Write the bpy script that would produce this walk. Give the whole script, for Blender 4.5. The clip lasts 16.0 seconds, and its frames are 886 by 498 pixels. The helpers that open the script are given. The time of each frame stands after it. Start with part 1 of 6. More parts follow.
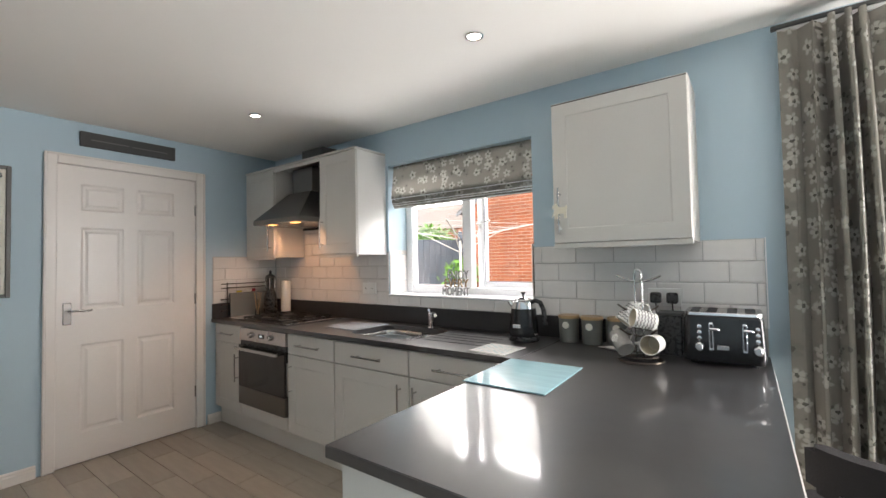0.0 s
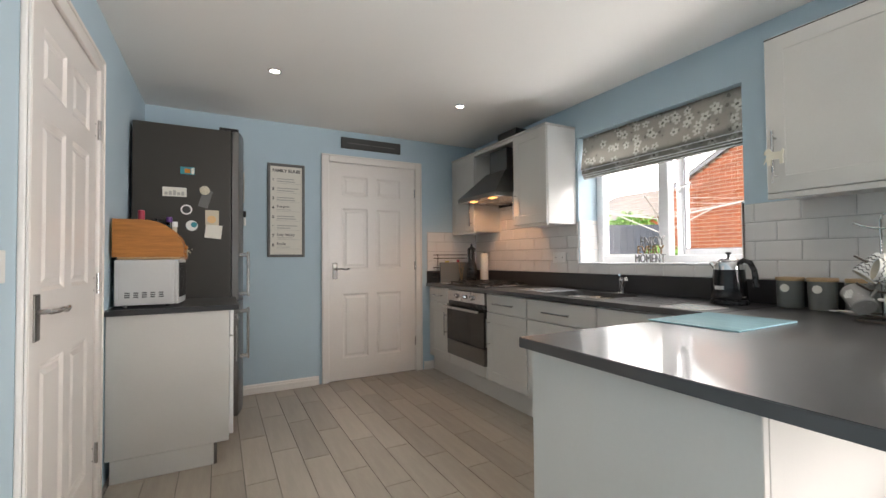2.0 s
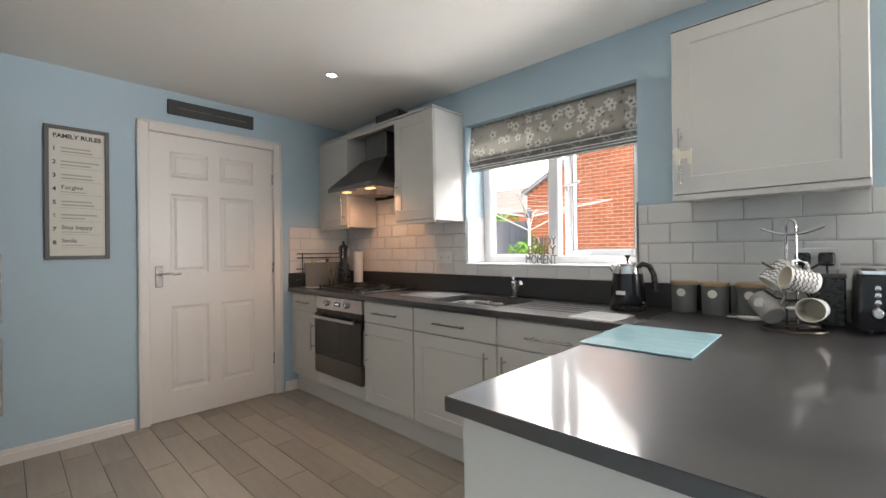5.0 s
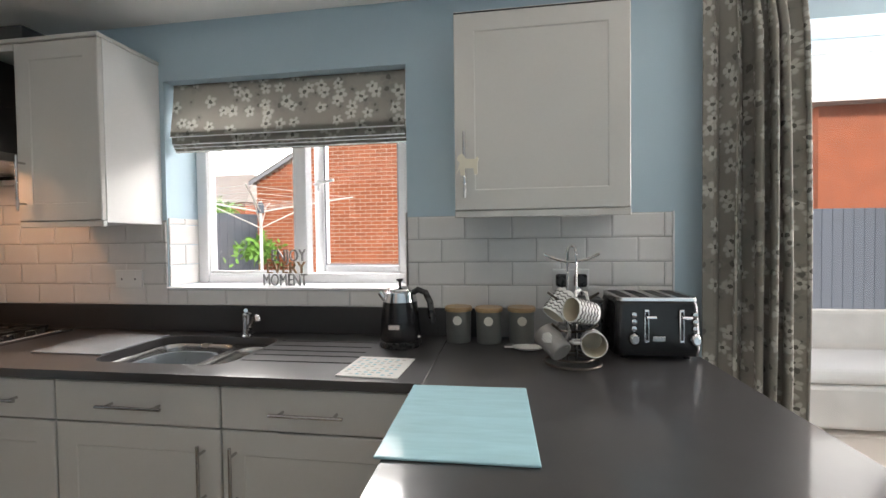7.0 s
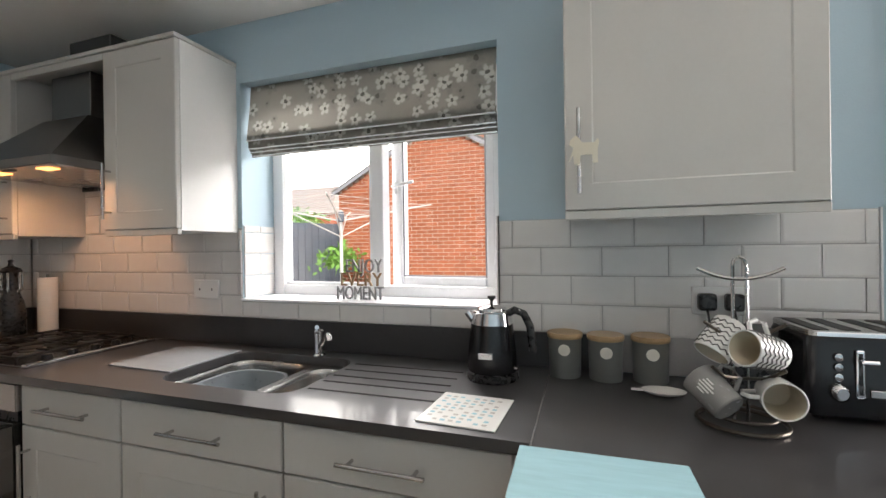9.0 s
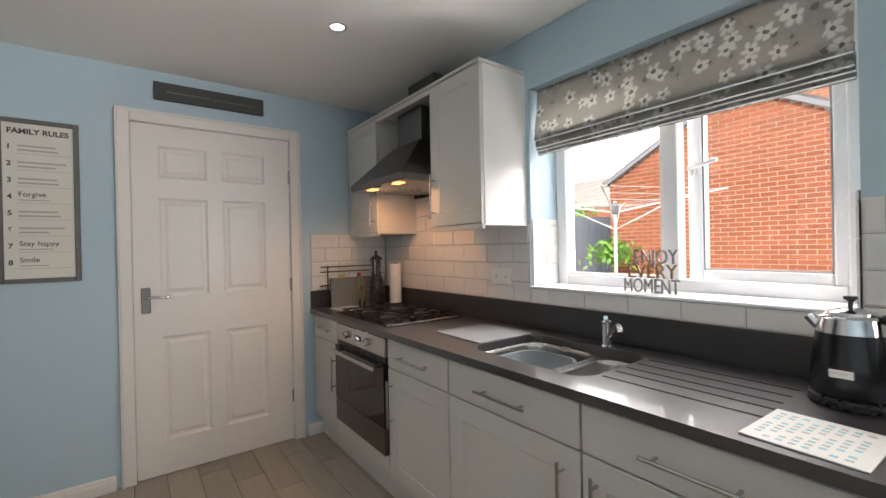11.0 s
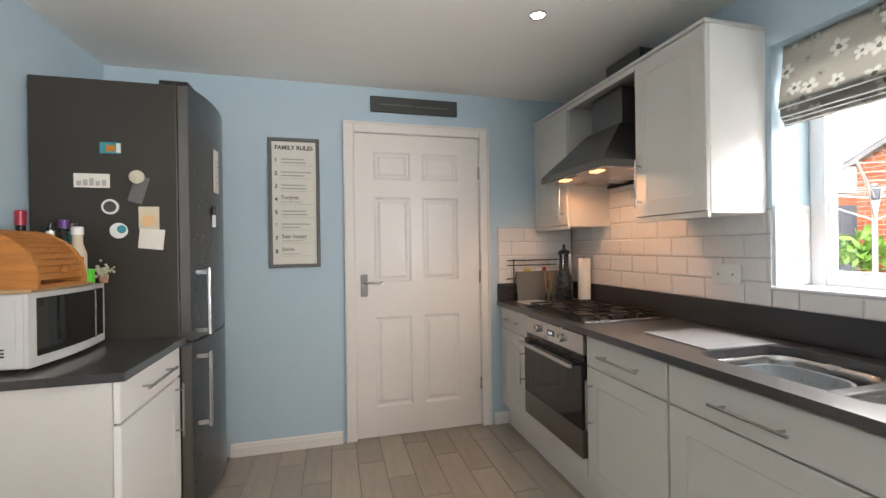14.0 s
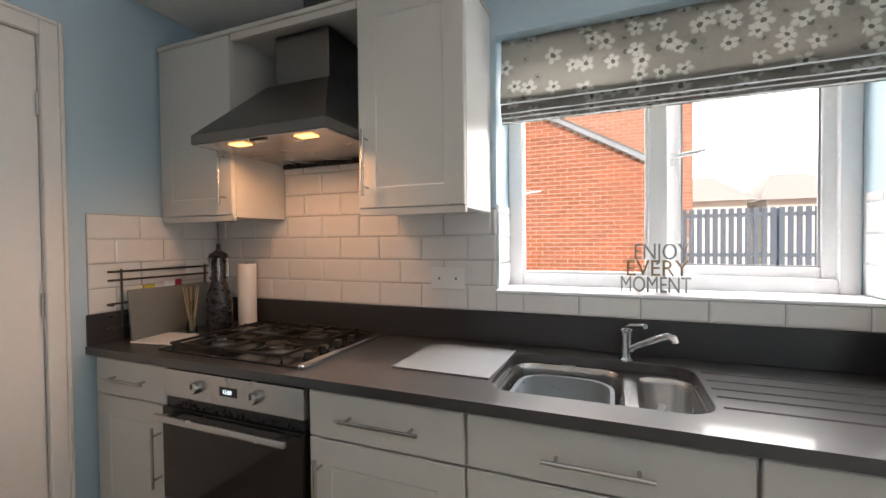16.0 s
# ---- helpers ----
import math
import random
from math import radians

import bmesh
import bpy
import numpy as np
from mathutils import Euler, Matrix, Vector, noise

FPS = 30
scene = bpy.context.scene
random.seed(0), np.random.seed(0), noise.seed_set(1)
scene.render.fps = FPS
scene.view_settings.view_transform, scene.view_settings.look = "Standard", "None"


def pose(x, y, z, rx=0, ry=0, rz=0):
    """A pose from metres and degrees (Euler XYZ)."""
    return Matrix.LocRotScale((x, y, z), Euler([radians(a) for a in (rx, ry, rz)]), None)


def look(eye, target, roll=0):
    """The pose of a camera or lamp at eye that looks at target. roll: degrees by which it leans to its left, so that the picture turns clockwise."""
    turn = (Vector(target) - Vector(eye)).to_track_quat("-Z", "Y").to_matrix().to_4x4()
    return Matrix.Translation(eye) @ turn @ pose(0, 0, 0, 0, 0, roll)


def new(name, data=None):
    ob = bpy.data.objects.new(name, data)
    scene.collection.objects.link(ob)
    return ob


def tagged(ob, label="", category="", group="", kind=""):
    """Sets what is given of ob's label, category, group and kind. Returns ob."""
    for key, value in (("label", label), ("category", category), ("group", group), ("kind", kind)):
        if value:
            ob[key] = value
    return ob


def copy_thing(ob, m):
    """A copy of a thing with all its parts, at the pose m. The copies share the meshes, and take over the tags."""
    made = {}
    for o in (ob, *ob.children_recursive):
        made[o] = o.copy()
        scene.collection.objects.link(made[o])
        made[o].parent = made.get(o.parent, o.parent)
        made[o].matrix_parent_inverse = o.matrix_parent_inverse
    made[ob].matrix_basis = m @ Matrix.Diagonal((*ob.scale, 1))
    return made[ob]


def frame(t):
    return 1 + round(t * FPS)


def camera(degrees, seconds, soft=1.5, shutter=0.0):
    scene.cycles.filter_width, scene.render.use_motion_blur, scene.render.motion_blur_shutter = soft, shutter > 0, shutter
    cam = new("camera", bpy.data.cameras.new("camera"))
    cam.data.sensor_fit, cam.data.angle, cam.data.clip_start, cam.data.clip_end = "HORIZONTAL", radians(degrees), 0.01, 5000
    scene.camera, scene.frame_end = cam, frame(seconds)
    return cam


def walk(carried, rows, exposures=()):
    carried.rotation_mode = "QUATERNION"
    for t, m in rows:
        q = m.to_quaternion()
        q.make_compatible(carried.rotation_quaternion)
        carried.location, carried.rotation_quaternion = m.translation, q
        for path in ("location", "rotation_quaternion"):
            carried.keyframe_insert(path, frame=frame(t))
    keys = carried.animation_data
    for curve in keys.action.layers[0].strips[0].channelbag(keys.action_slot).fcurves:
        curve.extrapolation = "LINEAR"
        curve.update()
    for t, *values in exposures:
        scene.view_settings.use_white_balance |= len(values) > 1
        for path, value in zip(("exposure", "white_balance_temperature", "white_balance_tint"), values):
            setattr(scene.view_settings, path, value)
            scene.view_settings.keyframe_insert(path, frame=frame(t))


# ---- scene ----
cam = camera(93.0, 16.0)
PATH = [
    (0, (3.68, -2.316, 1.307), (2.501, -0.702, 1.369), -1.1),
    (0.5, (3.761, -2.384, 1.244), (2.342, -0.977, 1.306), -0.9),
    (1, (3.833, -2.438, 1.164), (2.255, -1.212, 1.222), -0.7),
    (1.5, (3.871, -2.461, 1.121), (2.184, -1.388, 1.173), -0.6),
    (2, (3.867, -2.468, 1.11), (2.103, -1.528, 1.158), -0.5),
    (2.5, (3.848, -2.468, 1.106), (2.026, -1.643, 1.147), -0.4),
    (3, (3.799, -2.456, 1.111), (1.947, -1.702, 1.148), -0.3),
    (3.5, (3.73, -2.418, 1.121), (1.883, -1.653, 1.153), -0.3),
    (4, (3.675, -2.357, 1.129), (1.883, -1.467, 1.155), -0.5),
    (4.5, (3.572, -2.327, 1.146), (1.929, -1.187, 1.164), -0.5),
    (5, (3.423, -2.273, 1.164), (2.041, -0.827, 1.173), -0.7),
    (5.2, (3.374, -2.246, 1.166), (2.124, -0.685, 1.17), -0.8),
    (7.3, (3.022, -1.689, 1.296), (2.782, 0.296, 1.252), -0.7),
    (7.5, (2.992, -1.623, 1.296), (2.759, 0.363, 1.261), -0.7),
    (8, (2.95, -1.534, 1.315), (2.678, 0.447, 1.257), -0.8),
    (8.2, (2.948, -1.512, 1.308), (2.631, 0.463, 1.27), -0.8),
    (10.3, (2.903, -1.549, 1.279), (1.596, -0.036, 1.273), -1.2),
    (10.5, (2.896, -1.56, 1.276), (1.495, -0.133, 1.272), -1.3),
    (11, (2.894, -1.585, 1.272), (1.285, -0.397, 1.266), -1.2),
    (11.5, (2.882, -1.618, 1.26), (1.118, -0.674, 1.256), -1.0),
    (12, (2.881, -1.643, 1.257), (1.012, -0.932, 1.258), -0.9),
    (12.5, (2.876, -1.667, 1.262), (0.943, -1.155, 1.264), -0.8),
    (13, (2.879, -1.679, 1.266), (0.917, -1.29, 1.267), -0.8),
    (13.5, (2.87, -1.68, 1.257), (0.899, -1.337, 1.258), -0.8),
    (14, (2.793, -1.721, 1.249), (0.858, -1.217, 1.244), -0.8),
    (14.5, (2.615, -1.747, 1.256), (0.798, -0.912, 1.246), -0.8),
    (15, (2.408, -1.716, 1.252), (0.813, -0.51, 1.235), -0.9),
    (15.5, (2.135, -1.668, 1.259), (0.895, -0.098, 1.227), -0.8),
    (16, (1.905, -1.58, 1.265), (1.148, 0.271, 1.226), -0.6),
]
EXPOSURE = [(0, 0.0), (3.5, -0.05), (5, 0.0), (7.4, -0.32), (8.2, -0.28), (10.3, -0.08), (11, -0.05), (12.5, 0.25), (13.5, 0.38), (14.5, 0.33), (15.2, 0.12), (16, 0.05)]
walk(cam, [(t, look(eye, target, roll)) for t, eye, target, roll in PATH], EXPOSURE)

# ---- world and light ----
world = bpy.data.worlds.new("sky")
scene.world = world
world.use_nodes = True
wn, wl = world.node_tree.nodes, world.node_tree.links
sky = wn.new("ShaderNodeTexSky")
sky.sky_type, sky.sun_disc = "NISHITA", False
sky.sun_elevation, sky.sun_rotation = radians(48), radians(150)
sky.air_density, sky.dust_density = 1.0, 4.0
wn["Background"].inputs["Strength"].default_value = 0.15
wl.new(sky.outputs["Color"], wn["Background"].inputs["Color"])


def lamp(name, kind, m, energy, color=(1, 1, 1), **more):
    data = bpy.data.lights.new(name, kind)
    data.energy, data.color = energy, color
    if kind == "AREA":
        data.shape, data.size, data.size_y = "RECTANGLE", more["size"][0], more["size"][1]
    if kind == "SUN":
        data.angle = radians(more["angle"])
    if kind == "SPOT":
        data.spot_size, data.spot_blend, data.shadow_soft_size = radians(more["cone"]), 0.6, more["soft"]
    if kind == "POINT":
        data.shadow_soft_size = more["soft"]
    ob = new(name, data)
    ob.matrix_world = m
    return ob


# a hazy sun from behind the house, high over the roof
lamp("sun", "SUN", look((3, -8, 10), (0, 5, 0)), 5.0, (1, 0.97, 0.92), angle=12)
# area lamps standing in for daylight at the window and the patio doors
lamp("window_daylight", "AREA", look((2.07, 0.78, 2.30), (1.5, -1.5, 0.4)), 100, (1, 0.96, 0.945), size=(1.5, 0.55))
# fill lamp added below the sill, aimed up to brighten the ceiling
lamp("ceiling_fill_light", "AREA", look((2.07, 0.85, 0.45), (2.0, -1.2, 2.33)), 60, (1, 0.955, 0.925), size=(1.5, 0.7))
lamp("patio_daylight", "AREA", look((5.25, 0.12, 1.10), (0.6, -2.3, 0.7)), 145, (1, 0.945, 0.925), size=(0.95, 1.6))

# ---- materials ----


def material(name, color, rough=0.5, metal=0.0, vary=0.06, scale=6.0, fine=60.0, bump=0.05, spec=0.5, coat=0.0, pieces=0.0, islands=False, rough_vary=0.08, stretch=(1, 1, 1)):
    """A surface with stains at one scale, grain at a finer one, uneven gloss and a slight relief."""
    mat = bpy.data.materials.new(name)
    mat.use_nodes = True
    n, l = mat.node_tree.nodes, mat.node_tree.links
    b = n["Principled BSDF"]
    b.inputs["Metallic"].default_value = metal
    b.inputs["Specular IOR Level"].default_value = spec
    b.inputs["Coat Weight"].default_value = coat
    b.inputs["Coat Roughness"].default_value = 0.08
    co = n.new("ShaderNodeTexCoord")
    mp = n.new("ShaderNodeMapping")
    mp.inputs["Scale"].default_value = stretch
    l.new(co.outputs["Object"], mp.inputs["Vector"])
    big, small = n.new("ShaderNodeTexNoise"), n.new("ShaderNodeTexNoise")
    for t, s, d in ((big, scale, 3), (small, fine, 4)):
        t.inputs["Scale"].default_value, t.inputs["Detail"].default_value = s, d
        l.new(mp.outputs["Vector"], t.inputs["Vector"])
    mix = n.new("ShaderNodeMix")
    mix.data_type = "FLOAT"
    mix.inputs[0].default_value = 0.4
    l.new(big.outputs["Fac"], mix.inputs[2])
    l.new(small.outputs["Fac"], mix.inputs[3])
    value = mix.outputs[0]
    if pieces:
        oi = n.new("ShaderNodeNewGeometry" if islands else "ShaderNodeObjectInfo")
        add = n.new("ShaderNodeMath")
        add.operation = "MULTIPLY_ADD"
        add.inputs[1].default_value = pieces
        l.new(oi.outputs["Random Per Island" if islands else "Random"], add.inputs[0])
        l.new(value, add.inputs[2])
        value = add.outputs[0]
    ramp = n.new("ShaderNodeMapRange")
    ramp.inputs["From Min"].default_value, ramp.inputs["From Max"].default_value = 0.25, 0.75 + pieces
    ramp.inputs["To Min"].default_value, ramp.inputs["To Max"].default_value = 1 - vary, 1 + vary
    l.new(value, ramp.inputs["Value"])
    tint = n.new("ShaderNodeVectorMath")
    tint.operation = "SCALE"
    tint.inputs[0].default_value = color
    l.new(ramp.outputs["Result"], tint.inputs["Scale"])
    l.new(tint.outputs["Vector"], b.inputs["Base Color"])
    gloss = n.new("ShaderNodeMapRange")
    gloss.inputs["To Min"].default_value, gloss.inputs["To Max"].default_value = max(0.02, rough - rough_vary), min(1, rough + rough_vary)
    l.new(small.outputs["Fac"], gloss.inputs["Value"])
    l.new(gloss.outputs["Result"], b.inputs["Roughness"])
    if bump:
        bp = n.new("ShaderNodeBump")
        bp.inputs["Strength"].default_value, bp.inputs["Distance"].default_value = bump, 0.004
        l.new(small.outputs["Fac"], bp.inputs["Height"])
        l.new(bp.outputs["Normal"], b.inputs["Normal"])
    return mat


def glowing(name, color, strength):
    mat = material(name, color, 0.4)
    b = mat.node_tree.nodes["Principled BSDF"]
    b.inputs["Emission Color"].default_value = (*color, 1)
    b.inputs["Emission Strength"].default_value = strength
    return mat


def clear_glass(name, rough=0.0, color=(1, 1, 1)):
    mat = bpy.data.materials.new(name)
    mat.use_nodes = True
    n, l = mat.node_tree.nodes, mat.node_tree.links
    out = n["Material Output"]
    n.remove(n["Principled BSDF"])
    see, shine, mix, fr = n.new("ShaderNodeBsdfTransparent"), n.new("ShaderNodeBsdfGlossy"), n.new("ShaderNodeMixShader"), n.new("ShaderNodeFresnel")
    see.inputs["Color"].default_value = (*color, 1)
    shine.inputs["Roughness"].default_value = rough
    fr.inputs["IOR"].default_value = 1.45
    l.new(fr.outputs["Fac"], mix.inputs["Fac"])
    l.new(see.outputs["BSDF"], mix.inputs[1])
    l.new(shine.outputs["BSDF"], mix.inputs[2])
    l.new(mix.outputs["Shader"], out.inputs["Surface"])
    return mat


def wood(name, color, along=(1, 14, 14), rough=0.4, vary=0.35):
    return material(name, color, rough, vary=vary, scale=5, fine=22, stretch=along, bump=0.04)


def floral(name, ground, petal, heart, size):
    """Woven cloth with a scatter of five-petalled blossoms; it takes metres from the cloth's own map."""
    mat = material(name, ground, 0.85, vary=0.12, scale=9, fine=300, bump=0.12, spec=0.2)
    n, l = mat.node_tree.nodes, mat.node_tree.links
    b = n["Principled BSDF"]
    base = b.inputs["Base Color"].links[0].from_socket
    uv = n.new("ShaderNodeTexCoord")

    def math_node(op, a, c=0.0, d=0.0):
        m = n.new("ShaderNodeMath")
        m.operation = op
        for k, v in enumerate((a, c, d)):
            if isinstance(v, (int, float)):
                m.inputs[k].default_value = v
            else:
                l.new(v, m.inputs[k])
        return m.outputs[0]

    def layer(scale, shift, reach, share):
        mp = n.new("ShaderNodeMapping")
        mp.inputs["Location"].default_value = (shift, shift * 0.7, 0)
        mp.inputs["Scale"].default_value = (scale, scale, 0)
        wob = n.new("ShaderNodeTexNoise")
        wob.inputs["Scale"].default_value, wob.inputs["Detail"].default_value = 34, 2
        l.new(uv.outputs["UV"], wob.inputs["Vector"])
        bend = n.new("ShaderNodeVectorMath")
        bend.operation = "MULTIPLY_ADD"
        bend.inputs[1].default_value = (0.022, 0.022, 0)
        l.new(wob.outputs["Color"], bend.inputs[0])
        l.new(uv.outputs["UV"], bend.inputs[2])
        l.new(bend.outputs["Vector"], mp.inputs["Vector"])
        vo = n.new("ShaderNodeTexVoronoi")
        vo.voronoi_dimensions = "2D"
        vo.inputs["Scale"].default_value = 1.0
        vo.inputs["Randomness"].default_value = 0.75
        l.new(mp.outputs["Vector"], vo.inputs["Vector"])
        d = n.new("ShaderNodeVectorMath")
        d.operation = "SUBTRACT"
        l.new(mp.outputs["Vector"], d.inputs[0])
        l.new(vo.outputs["Position"], d.inputs[1])
        s = n.new("ShaderNodeSeparateXYZ")
        l.new(d.outputs["Vector"], s.inputs[0])
        sc = n.new("ShaderNodeSeparateColor")
        l.new(vo.outputs["Color"], sc.inputs["Color"])
        turn = math_node("MULTIPLY_ADD", sc.outputs["Green"], 6.28, math_node("ARCTAN2", s.outputs["Y"], s.outputs["X"]))
        lobe = math_node("ABSOLUTE", math_node("COSINE", math_node("MULTIPLY", turn, 2.5)))
        edge = math_node("MULTIPLY", math_node("MULTIPLY_ADD", lobe, 0.42, 0.58), reach)
        r = vo.outputs["Distance"]
        flower = math_node("MULTIPLY", math_node("SUBTRACT", edge, r), 9.0)
        flower = math_node("MINIMUM", math_node("MAXIMUM", flower, 0.0), 1.0)
        core = math_node("LESS_THAN", r, reach * 0.24)
        vein = math_node("GREATER_THAN", lobe, 0.25)
        here = math_node("LESS_THAN", sc.outputs["Red"], share)
        return math_node("MULTIPLY", math_node("MULTIPLY", flower, here), math_node("MULTIPLY_ADD", vein, 0.35, 0.5)), math_node("MULTIPLY", core, here)

    def over(under, color, mask):
        m = n.new("ShaderNodeMix")
        m.data_type = "RGBA"
        l.new(mask, m.inputs[0])
        l.new(under, m.inputs[6])
        m.inputs[7].default_value = (*color, 1)
        return m.outputs[2]

    dull = tuple(0.45 * g + 0.22 * p for g, p in zip(ground, petal))
    for scale, shift, reach, share, tone in ((1 / (size * 1.5), 3.1, 0.42, 0.6, dull), (1 / (size * 0.8), 5.3, 0.40, 0.35, dull), (1 / size, 0.4, 0.44, 0.48, petal), (1 / (size * 1.25), 7.7, 0.40, 0.46, petal)):
        f, c = layer(scale, shift, reach, share)
        base = over(over(base, tone, f), heart, c)
    l.new(base, b.inputs["Base Color"])
    through_cloth, blend = n.new("ShaderNodeBsdfTranslucent"), n.new("ShaderNodeMixShader")
    l.new(base, through_cloth.inputs["Color"])
    blend.inputs["Fac"].default_value = 0.25
    l.new(b.outputs["BSDF"], blend.inputs[1])
    l.new(through_cloth.outputs["BSDF"], blend.inputs[2])
    l.new(blend.outputs["Shader"], n["Material Output"].inputs["Surface"])
    return mat


